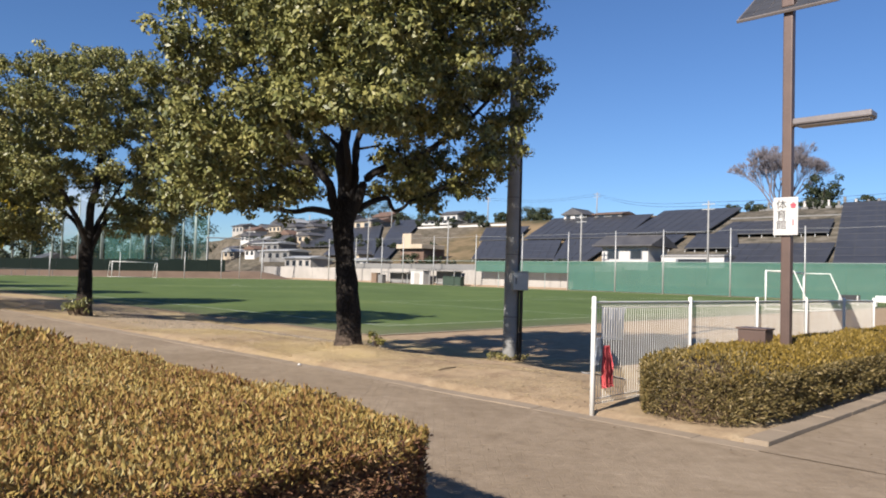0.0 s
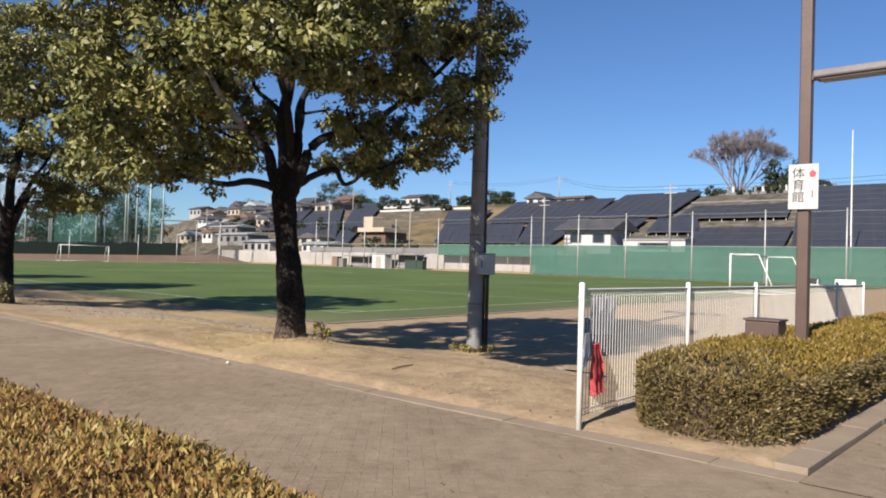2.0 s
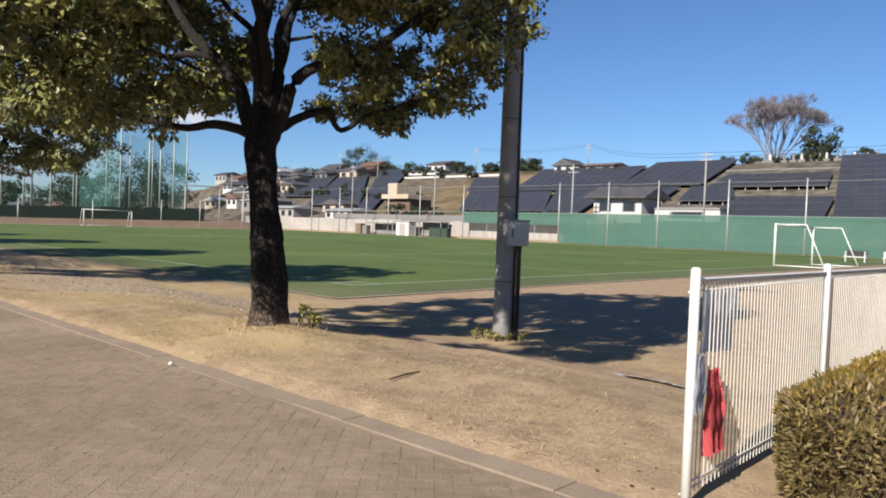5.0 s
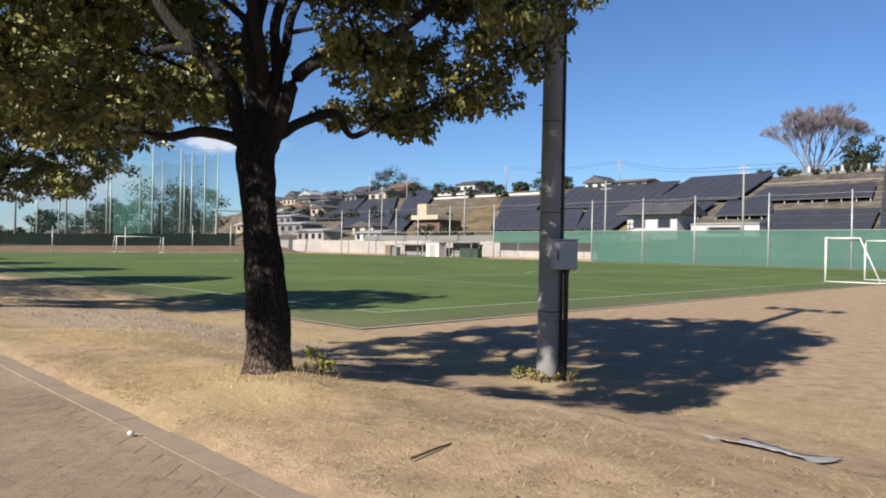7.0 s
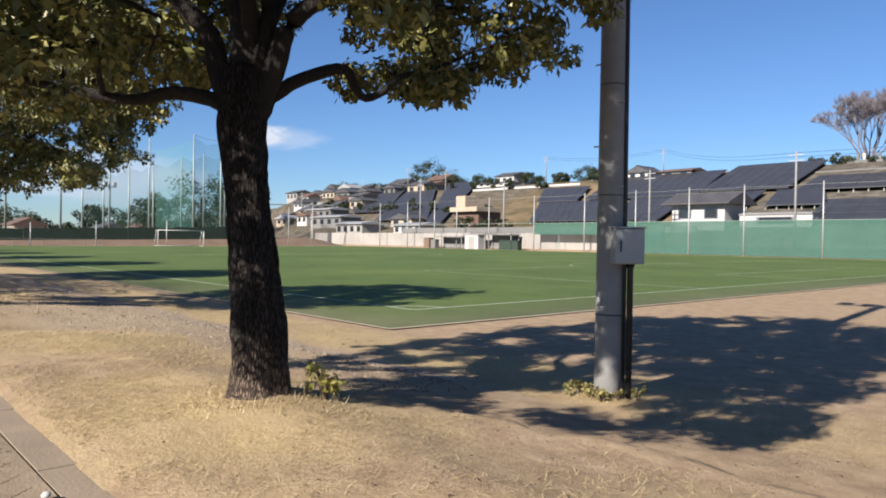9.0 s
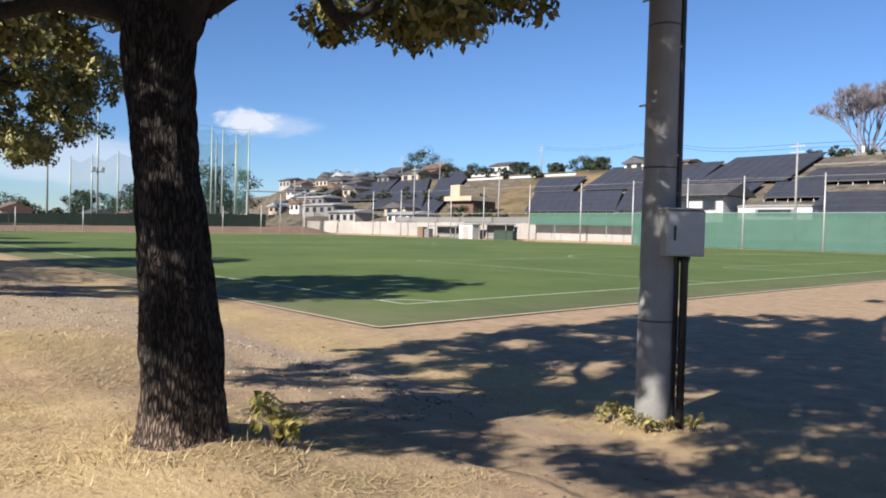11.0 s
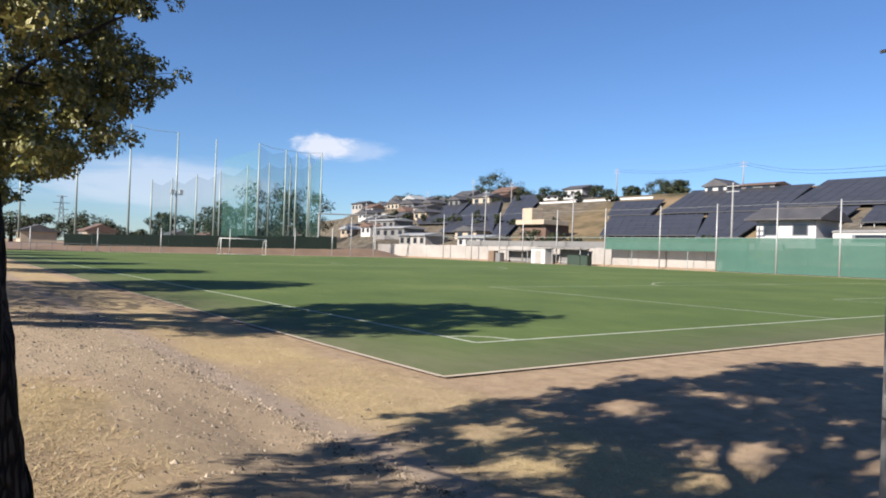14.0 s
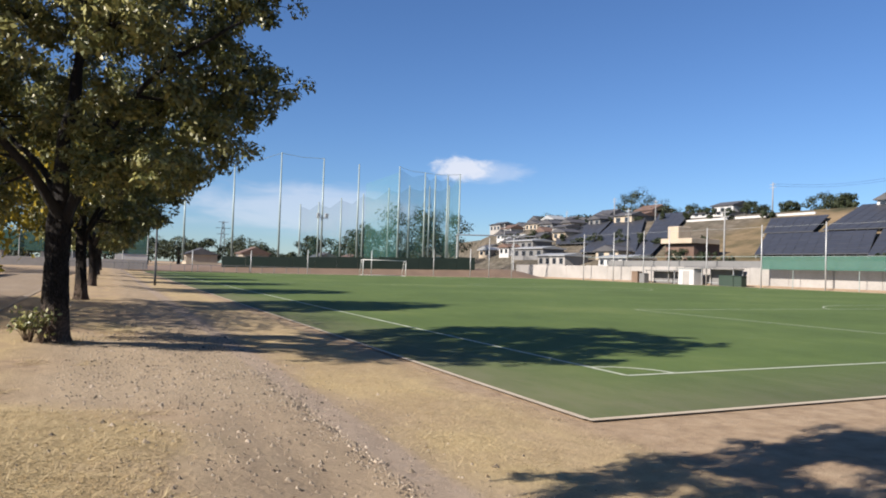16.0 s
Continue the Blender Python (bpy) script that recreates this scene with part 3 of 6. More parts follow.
def tree(seed, height, radius, clear, limbs, clumps, per, leaf, trunk_r=0.23, name="tree", material=None, lean=(0.0, 0.0), clump_r=(0.4, 0.75), skirt=0.3, tilt=(0.0, 0.0), extra=(), gaps=(), space=0.9, sprays=70, spray_r=0.17, bounds=(), shaft=None):
    """A broad evergreen: flared trunk, forked limbs, boughs ending in tufts of many small leafy sprays."""
    rng = np.random.default_rng(seed)
    root = empty(name)
    fork = Vector((lean[0], lean[1], clear))
    tb = bmesh.new()
    table = [(-0.25, 1.95), (0.0, 1.5), (0.12, 1.26), (0.35, 1.1), (0.8, 1.0), (1.3, 0.95), (clear * 0.62, 0.9), (clear * 0.78, 0.95), (clear * 0.92, 0.96), (clear + 0.2, 0.72)]
    rings = []
    for j in range(64):
        z = -0.25 + (clear + 0.45) * j / 63
        cx = lean[0] * max(z, 0) / clear + 0.03 * math.sin(z * 2.1)
        cy = lean[1] * max(z, 0) / clear + 0.03 * math.cos(z * 1.7) - 0.03
        row = []
        for k in range(56):
            an = 2 * math.pi * k / 56
            lump = 1 + 0.13 * noise.noise(Vector((math.cos(an) * 1.2, math.sin(an) * 1.2, z * 1.1 + seed))) + 0.12 * max(0, 0.5 - z) * math.cos(an * 5 + seed)
            furrow = abs(noise.noise(Vector((math.cos(an) * 5.5, math.sin(an) * 5.5, z * 2.6 + 4)))) + 0.4 * abs(noise.noise(Vector((math.cos(an) * 12, math.sin(an) * 12, z * 7))))
            rr = trunk_r * lerp_table(z, table) * lump - 0.034 * (0.45 - furrow)
            row.append(tb.verts.new((cx + math.cos(an) * rr, cy + math.sin(an) * rr, z)))
        rings.append(row)
    for r0, r1 in zip(rings, rings[1:]):
        for k in range(56):
            tb.faces.new((r0[k], r0[(k + 1) % 56], r1[(k + 1) % 56], r1[k]))
    tb.faces.new(rings[-1])
    part("trunk", tb, M_BARK, root, smooth=True)
    nodes = []
    lb = bmesh.new()
    for pts, r0 in limbs:
        line = [fork + Vector(p) for p in pts]
        fine = []
        for n, (a, b) in enumerate(zip(line, line[1:])):
            before, after = line[max(n - 1, 0)], line[min(n + 2, len(line) - 1)]
            cuts = 5 if (b - a).length > 0.45 else 3
            for k in range(cuts):
                t = k / cuts
                q = 0.5 * (2 * a + (b - before) * t + (2 * before - 5 * a + 4 * b - after) * t * t + (3 * a - before - 3 * b + after) * t ** 3)
                fine.append(q + Vector((noise.noise(q * 1.7), noise.noise(q * 1.7 + Vector((9, 0, 0))), noise.noise(q * 1.7 + Vector((0, 9, 0))))) * (0.05 if len(fine) else 0.0))
        fine.append(line[-1])
        m = len(fine)
        rr = [r0 * (1 - 0.78 * i / (m - 1)) for i in range(m)]
        tube(lb, fine, rr, 9, True, 0.18)
        nodes += [(q, r) for q, r in zip(fine, rr) if (q - fork).length > 0.5]
    cz = (height + clear) / 2 + 0.25
    hz = (height - clear) / 2
    tufts_at = []
    tries = 0
    while len(tufts_at) < clumps and tries < 6000:
        tries += 1
        a = rng.random() * 2 * math.pi
        if rng.random() < 0.6:
            k = rng.random() ** 0.3
            e = math.asin(rng.random() ** 0.8)
            p = np.array((math.cos(a) * math.cos(e) * radius * k, math.sin(a) * math.cos(e) * radius * k, math.sin(e) * hz * k))
        else:
            f = rng.random()
            if any(f > low and abs((math.degrees(a) - g + 180) % 360 - 180) < w for g, w, low in gaps):
                continue
            k = radius * math.sqrt(1 - skirt * f * f) * (0.45 + 0.55 * rng.random() ** 0.6)
            p = np.array((math.cos(a) * k, math.sin(a) * k, -hz * 0.92 * f))
        p *= 1 + 0.2 * noise.noise(Vector((math.cos(a) * 1.5, math.sin(a) * 1.5, p[2] * 0.6 + seed)))
        if p[2] < 0.4 * hz:
            p[2] += (tilt[0] * p[0] + tilt[1] * p[1]) * min(1, (0.4 * hz - p[2]) / hz)
        q = np.array((p[0] + lean[0], p[1] + lean[1], p[2] + cz))
        if any(((q - c) ** 2 * (1, 1, 1.5)).sum() < space * space for c, _ in tufts_at):
            continue
        if any(p[0] * ux + p[1] * uy > most for ux, uy, most in bounds):
            continue
        if shaft and abs((q[0] - shaft[0]) * -SUN_AZ[1] + (q[1] - shaft[1]) * SUN_AZ[0]) < 0.6 and rng.random() < 0.6:
            continue
        tufts_at.append((q, clump_r[0] + (clump_r[1] - clump_r[0]) * rng.random()))
    def in_shaft(q):
        return shaft and abs((q[0] - shaft[0]) * -SUN_AZ[1] + (q[1] - shaft[1]) * SUN_AZ[0]) < 0.45

    tufts_at += [(np.array(q), 0.36) for k, q in enumerate(extra) if k % 3 == 0 or not in_shaft(q)]
    centres, spread = [], []
    for q, reach in sorted(tufts_at, key=lambda c: (Vector(c[0]) - fork).length):
        e = Vector(q)
        near, nr = min(nodes, key=lambda n: (n[0] - e).length + 0.6 * max(0, n[0].z - e.z))
        mid = near.lerp(e, 0.55) + Vector(rng.normal(size=3)) * 0.12 + Vector((0, 0, 0.08))
        r0 = min(nr * 0.75, 0.016 + 0.018 * (e - near).length)
        tube(lb, [near, mid, e], [r0, r0 * 0.75, r0 * 0.4], 6, False)
        nodes += [(mid, r0 * 0.7), (e, r0 * 0.5)]
        out = np.array((q[0] - lean[0], q[1] - lean[1], 0.5 * (q[2] - cz)))
        out /= np.linalg.norm(out) + 0.1
        for _ in range(max(5, round(sprays * reach * reach))):
            d = rng.normal(size=3)
            d /= np.linalg.norm(d)
            c = q + (d + 0.35 * out + np.array((0, 0, 0.15))) * np.array((1, 1, 0.7)) * reach * (0.3 + 0.75 * rng.random())
            tube(lb, [e, e.lerp(Vector(c), 0.5) + Vector((0, 0, 0.04)), Vector(c)], [0.011, 0.008, 0.004], 3, False)
            centres.append(tuple(c))
            spread.append(spray_r * (0.7 + 0.6 * rng.random()))
    tagged(part("branchwork", lb, M_BARKPLAIN, root, smooth=True), kind="stuff")
    leaf_cloud("crown", centres, per, leaf, spread, material or M_LEAF, root, rng)
    return root


LIMBS_A = [
    ([(0, 0, -0.1), (-0.06, -0.03, 0.5), (-0.1, -0.1, 1.0), (-0.12, 0.1, 1.9), (0.1, 0.1, 3.4), (0, 0, 4.6)], 0.15),
    ([(0, 0, -0.3), (-0.15, -0.17, 0.05), (-0.21, -0.25, 0.45), (-0.42, -0.46, 0.76), (-0.64, -0.7, 1.15), (-1.05, -1.15, 2.2), (-1.5, -1.5, 3.4)], 0.1),
    ([(0, 0, -0.35), (0.07, 0.2, 0.0), (0.15, 0.5, 0.2), (0.2, 0.74, 0.27), (0.22, 0.82, 0.12), (0.25, 0.92, 0.03), (0.29, 1.08, 0.12), (0.32, 1.2, 0.28), (0.4, 1.6, 0.42), (0.5, 1.95, 0.62)], 0.062),
    ([(0, 0, -0.45), (-0.14, -0.15, -0.12), (-0.4, -0.45, 0.0), (-0.62, -0.66, -0.07), (-0.9, -0.97, -0.04), (-1.3, -1.4, 0.12), (-1.8, -1.9, 0.28)], 0.068),
    ([(0, 0, -0.25), (0.13, 0.14, 0.15), (0.19, 0.2, 0.48), (0.33, 0.35, 0.7), (0.53, 0.57, 0.82), (0.78, 0.84, 0.92), (1.3, 1.5, 1.6), (2.0, 2.2, 2.6)], 0.1),
    ([(-0.42, -0.46, 0.76), (-0.62, -0.68, 0.8), (-0.85, -0.9, 0.74), (-1.1, -1.3, 0.95), (-1.5, -1.8, 1.4)], 0.045),
    ([(0.03, 0.03, 0.1), (0.1, 0.1, 0.6), (0.08, 0.1, 1.2), (0.25, 0.4, 1.9), (0.2, 0.8, 2.6), (0.5, 1.0, 3.3)], 0.075),
    ([(-0.08, -0.06, 0.8), (-0.3, -0.1, 1.2), (-0.55, -0.3, 1.5), (-0.7, -0.2, 2.1), (-1.1, -0.3, 2.8)], 0.05),
    ([(0, 0, -0.05), (-0.3, 0.26, 0.5), (-0.5, 0.6, 1.2), (-1.0, 1.0, 1.8), (-1.6, 1.6, 2.8)], 0.085),
    ([(0.0, 0.0, 0.3), (0.3, -0.25, 1.0), (0.5, -0.6, 1.5), (1.1, -1.0, 2.0), (1.8, -1.7, 2.8)], 0.07),
]
TREE_LABEL = "broad evergreen tree with a dark furrowed trunk and olive leaves"
tree_a = tree(3, 7.7, 2.95, 2.42, LIMBS_A, 190, 58, 0.087, 0.19, lean=(-0.05, -0.1), clump_r=(0.42, 0.68), skirt=0.4, tilt=(0.05, 0.27), gaps=((-42, 34, 0.5), (142, 22, 0.42), (45, 28, 0.5)), space=0.85, sprays=78, bounds=((-0.62, -0.79, 2.45), (0.99, 0.16, 2.7)), shaft=(0.43, 3.92),
              extra=((0.35, 1.5, 2.78), (0.5, 1.8, 2.78), (0.7, 2.1, 3.05), (0.1, 1.45, 3.1), (0.5, 2.3, 3.2),
                     (2.7, -2.2, 3.3), (3.0, -2.5, 3.3), (2.4, -2.6, 3.4), (3.1, -1.8, 3.35), (2.2, -1.7, 3.8), (2.8, -2.0, 3.8),
                     (-1.1, 2.1, 3.0), (-0.6, 2.3, 2.9), (-1.6, 1.9, 3.1), (-1.3, 2.4, 3.05), (-0.5, 2.6, 3.1), (-1.0, 2.6, 3.4), (-0.2, 2.8, 3.3),
                     (1.0, 1.7, 3.0), (0.8, 1.9, 3.0), (0.9, 2.5, 3.5), (0.6, 2.6, 3.3),
                     (1.9, 2.3, 4.2), (1.8, 2.5, 4.7), (2.0, 2.3, 5.0), (1.5, 2.0, 3.3), (1.3, 1.6, 3.4), (1.6, 2.1, 3.7), (1.2, 1.9, 3.9), (1.7, 1.7, 4.0), (1.4, 2.3, 4.3), (1.1, 1.4, 3.7),
                     (-3.1, -0.9, 2.7), (-3.2, -0.4, 2.9), (-3.3, 0.2, 2.9), (-3.2, 0.7, 3.3), (-3.0, -0.2, 3.3), (-2.9, -1.2, 3.2), (-2.6, -1.4, 2.65), (-3.1, 1.2, 3.6),
                     (-2.9, -0.6, 3.8), (-3.0, 0.4, 4.2), (-2.4, -1.9, 2.6), (-1.9, -2.2, 2.55), (-1.3, -2.6, 2.6), (-2.0, -1.5, 2.7), (-2.9, 1.5, 4.1), (-2.8, -0.9, 4.6),
                     (0.7, -3.4, 2.7), (1.0, -3.2, 2.8), (1.4, -2.9, 2.75), (1.7, -2.7, 3.0), (2.0, -3.0, 3.1), (0.6, -3.0, 3.0),
                     (2.6, -1.6, 3.45), (2.0, -2.2, 3.55), (3.15, -2.2, 3.4), (3.15, -2.7, 3.5), (1.6, -1.8, 4.0), (2.2, -3.3, 3.3), (1.2, -3.7, 3.1), (2.5, -2.9, 3.3), (1.8, -3.6, 3.4))
              + tuple((2.3 + 0.75 * math.cos(k * 2.4), -1.9 + 0.8 * math.sin(k * 2.4), 3.75 + 0.09 * k) for k in range(14)))
tree_a.matrix_world = pose(TREES[0][0], TREES[0][1], 0.1)
tagged(tree_a, "broad evergreen tree with a dark furrowed trunk beside the footpath", "tree", "row of trees")
LIMBS_B = [
    ([(0, 0, -0.1), (0.1, -0.05, 0.9), (0.2, 0.1, 2.2), (0.0, 0.2, 4.0), (0.1, 0.2, 4.6)], 0.145),
    ([(0, 0, -0.3), (0.3, 0.25, 0.6), (0.7, 0.75, 1.5), (1.4, 1.4, 2.3), (2.3, 2.4, 2.9)], 0.085),
    ([(0, 0, -0.3), (-0.3, -0.3, 0.6), (-0.9, -0.9, 1.3), (-1.7, -1.6, 2.2)], 0.08),
    ([(0, 0, -0.2), (-0.5, 0.4, 0.7), (-1.2, 1.1, 1.6), (-1.9, 1.9, 2.6)], 0.1),
    ([(0, 0, -0.2), (0.5, -0.5, 0.6), (1.2, -1.2, 1.4), (1.9, -2.0, 2.2)], 0.1),
]
tree_b = tree(11, 7.65, 3.5, 2.2, LIMBS_B, 145, 48, 0.1, 0.205, lean=(0.0, 0.06), clump_r=(0.42, 0.72), skirt=0.6, tilt=(0.0, 0.15), gaps=((-22, 42, 0.5), (163, 35, 0.42)), space=0.95, sprays=56, spray_r=0.19, bounds=((0.62, 0.79, 3.0),),
              extra=((0.8, -0.9, 3.3), (0.9, 0.1, 3.6), (1.3, -1.2, 3.8), (1.2, 0.5, 3.4), (0.5, 0.8, 3.5), (1.0, 1.1, 3.1), (1.2, 1.6, 2.9)))
tree_b.matrix_world = pose(TREES[1][0], TREES[1][1], ground_z(*TREES[1]) - 0.08)
tagged(tree_b, "broad evergreen tree with leafy suckers round its dark trunk", "tree", "row of trees")
tree_c = tree(19, 7.7, 3.3, 2.2, LIMBS_B, 120, 17, 0.19, 0.185, clump_r=(0.45, 0.75), skirt=0.5, space=1.0, sprays=42, spray_r=0.22)
tree_c.matrix_world = pose(TREES[2][0], TREES[2][1], ground_z(*TREES[2]) - 0.08)
tagged(tree_c, TREE_LABEL, "tree", "row of trees")
for i, (tx, ty) in enumerate(TREES[3:]):
    tagged(copy_thing(tree_c, pose(tx, ty, ground_z(tx, ty) - 0.08, 0, 0, 70 + 95 * i)), TREE_LABEL, "tree", "row of trees")


# ---- hedges ----
def hedge(name, x0, x1, y0, y1, top, density, leaf, material, seed, label, sides=None, corner=0.3, shoulder=(0.16, 0.28), gold_from=None):
    """A clipped hedge: a dark twiggy body under a skin of small upright leaves."""
    rng = np.random.default_rng(seed)
    root = empty(name, pose(0, 0, 0))
    bm = bmesh.new()
    nx, ny = max(4, round((x1 - x0) / 0.3)), max(4, round((y1 - y0) / 0.3))
    inset = 0.09

    def skin(u, v):
        x, y = x0 + (x1 - x0) * u, y0 + (y1 - y0) * v
        e = min(x - x0, x1 - x, y - y0, y1 - y)
        drop = shoulder[0] * (1 - min(1, e / shoulder[1])) ** 2
        return x, y, top - drop + 0.07 * noise.noise(Vector((x * 1.3, y * 1.3, seed))) + 0.035 * noise.noise(Vector((x * 4, y * 4, seed)))

    def rounded(x, y, r):
        for cx, sx in ((x0, 1), (x1, -1)):
            for cy, sy in ((y0, 1), (y1, -1)):
                dx, dy = r - (x - cx) * sx, r - (y - cy) * sy
                far = math.hypot(dx, dy)
                if dx > 0 and dy > 0 and far > r - 0.16:
                    k = max(r - 0.16, 0.02) / far
                    return cx + sx * (r - dx * k), cy + sy * (r - dy * k)
        return x, y

    rows = []
    for j in range(ny + 1):
        rows.append([bm.verts.new((lambda s: (*rounded(s[0], s[1], corner + 0.1), s[2] - inset))(skin(0.5 + (i / nx - 0.5) * (1 - 0.3 / (x1 - x0)), 0.5 + (j / ny - 0.5) * (1 - 0.3 / (y1 - y0))))) for i in range(nx + 1)])
    for j in range(ny):
        for i in range(nx):
            bm.faces.new((rows[j][i], rows[j][i + 1], rows[j + 1][i + 1], rows[j + 1][i]))
    rim = rows[0] + [r[-1] for r in rows[1:]] + rows[-1][-2::-1] + [r[0] for r in rows[-2:0:-1]]
    low = [bm.verts.new((v.co.x, v.co.y, 0.0)) for v in rim]
    for i in range(len(rim)):
        k = (i + 1) % len(rim)
        bm.faces.new((rim[k], rim[i], low[i], low[k]))
    part("twig_body", bm, M_TWIG, root)
    pts, out = [], []
    n_top = int((x1 - x0) * (y1 - y0) * density)
    for u, v in rng.random((n_top, 2)):
        pts.append(skin(u, v))
        out.append((0, 0, 1))
    for face in range(4):
        length = (x1 - x0) if face < 2 else (y1 - y0)
        for s, h in rng.random((int(length * top * density * 0.9), 2)):
            h = h ** 0.8
            bulge = 0.05 * noise.noise(Vector((s * length * 2.5, h * 3, face + seed))) - 0.14 * max(0, 0.3 - h) + 0.02
            zz = 0.06 + (top - 0.06 - 0.85 * shoulder[0]) * h
            if face == 0:
                p, o = (x0 + (x1 - x0) * s, y0 - bulge, zz), (0, -1, 0)
            elif face == 1:
                p, o = (x0 + (x1 - x0) * s, y1 + bulge, zz), (0, 1, 0)
            elif face == 2:
                p, o = (x0 - bulge, y0 + (y1 - y0) * s, zz), (-1, 0, 0)
            else:
                p, o = (x1 + bulge, y0 + (y1 - y0) * s, zz), (1, 0, 0)
            pts.append(p)
            out.append(o)
    p, o = np.array(pts), np.array(out, dtype=float)
    n = len(p)
    for cx, sx in ((x0, 1), (x1, -1)):
        for cy, sy in ((y0, 1), (y1, -1)):
            dx, dy = corner - (p[:, 0] - cx) * sx, corner - (p[:, 1] - cy) * sy
            far = np.hypot(dx, dy)
            hit = (dx > 0) & (dy > 0) & (far > corner)
            p[hit, 0] = cx + sx * (corner - dx[hit] / far[hit] * corner)
            p[hit, 1] = cy + sy * (corner - dy[hit] / far[hit] * corner)
    shoot = (rng.random(n) < 0.03) * rng.random(n) * 0.045
    p = p + o * (rng.random(n) ** 2 * 0.05 - 0.05 + shoot)[:, None]
    ax = o * 0.7 + rng.normal(size=(n, 3)) * 0.6 + np.array((0, 0, 0.35))
    ax /= np.linalg.norm(ax, axis=1)[:, None]
    side = np.cross(ax, rng.normal(size=(n, 3)))
    side /= np.linalg.norm(side, axis=1)[:, None]
    ln = (leaf * (0.6 + 0.8 * rng.random(n)))[:, None]
    v = np.empty((n, 4, 3))
    v[:, 0], v[:, 1], v[:, 2], v[:, 3] = p, p + ax * ln * 0.5 + side * ln * 0.16, p + ax * ln, p + ax * ln * 0.5 - side * ln * 0.16
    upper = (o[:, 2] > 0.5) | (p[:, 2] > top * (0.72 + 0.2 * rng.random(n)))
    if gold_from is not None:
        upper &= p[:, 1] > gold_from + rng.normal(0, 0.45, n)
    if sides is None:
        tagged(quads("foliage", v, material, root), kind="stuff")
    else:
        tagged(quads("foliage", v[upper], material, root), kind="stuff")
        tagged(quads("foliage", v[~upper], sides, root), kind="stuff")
    return tagged(root, label, "hedge")


hedge("hedge", -7.0, -2.5, -0.8, 2.62, 0.68, 11500, 0.029, M_LEAFHEDGE, 5, "clipped low hedge with golden bronze winter leaves beside the path", M_LEAFLOWSHADE, 0.3, (0.1, 0.3))
hedge("hedge", -22.0, -7.04, 0.6, 2.62, 0.68, 1000, 0.075, M_LEAFHEDGE, 6, "clipped low hedge with golden bronze winter leaves beside the path")
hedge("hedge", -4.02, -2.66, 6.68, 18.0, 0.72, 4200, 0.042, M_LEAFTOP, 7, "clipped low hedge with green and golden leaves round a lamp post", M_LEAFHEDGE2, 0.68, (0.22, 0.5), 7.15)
# ---- white mesh fence ----
M_WIRE = surface("dull_cream_wire_paint", (0.4, 0.385, 0.34), (0.52, 0.5, 0.45), 0.5, 0, 3, 40, 0.05)


def mesh_fence(x0, y0, x1, y1, spans, height=1.17, base=0.045):
    root = empty("mesh_fence")
    wire_me = post_me = None
    L = Vector((x1 - x0, y1 - y0, 0))
    step = L.length / spans
    ang = math.degrees(math.atan2(L.y, L.x))
    for i in range(spans + 1):
        p = Vector((x0, y0, base)) + L * (i / spans)
        if post_me is None:
            bm = tube(bmesh.new(), [(0, 0, -0.15), (0, 0, height), (0, 0, height + 0.012)], [0.025, 0.025, 0.016], 12)
            ob = part("post", bm, M_WHITE, root, smooth=True)
            post_me = ob.data
        else:
            ob = new("post", post_me)
            ob.parent = root
        ob.matrix_basis = pose(p.x, p.y, p.z)
    for i in range(spans):
        p = Vector((x0, y0, base)) + L * (i / spans)
        m = Matrix.Translation(p) @ pose(0, 0, 0, 0, 0, ang)
        for z, y in ((height - 0.05, 0.0), (height - 0.11, 0.03), (0.12, 0.0), (0.06, 0.03)):
            r = 0.006 if z < 1.1 else 0.011
            ob = part("rail", tube(bmesh.new(), [(0.0, y, z), (step, y, z)], [r, r], 6), M_WHITE, root)
            ob.matrix_basis = m
        n = 44
        for k in range(1, n):
            if wire_me is None:
                bm = tube(bmesh.new(), [(0, 0, 0.06), (0, 0, height - 0.05), (0, 0.03, height - 0.11)], [0.0038] * 3, 5)
                ob = part("wire", bm, M_WIRE, root)
                wire_me = ob.data
            elif i < 6:
                ob = new("wire", wire_me)
                ob.parent = root
            ob.matrix_basis = m @ pose(step * k / n, 0, 0)
    return tagged(root, "low white steel wire mesh fence on round posts", "fence")


mesh_fence(-4.185, 6.48, -4.45, 17.83, 5)


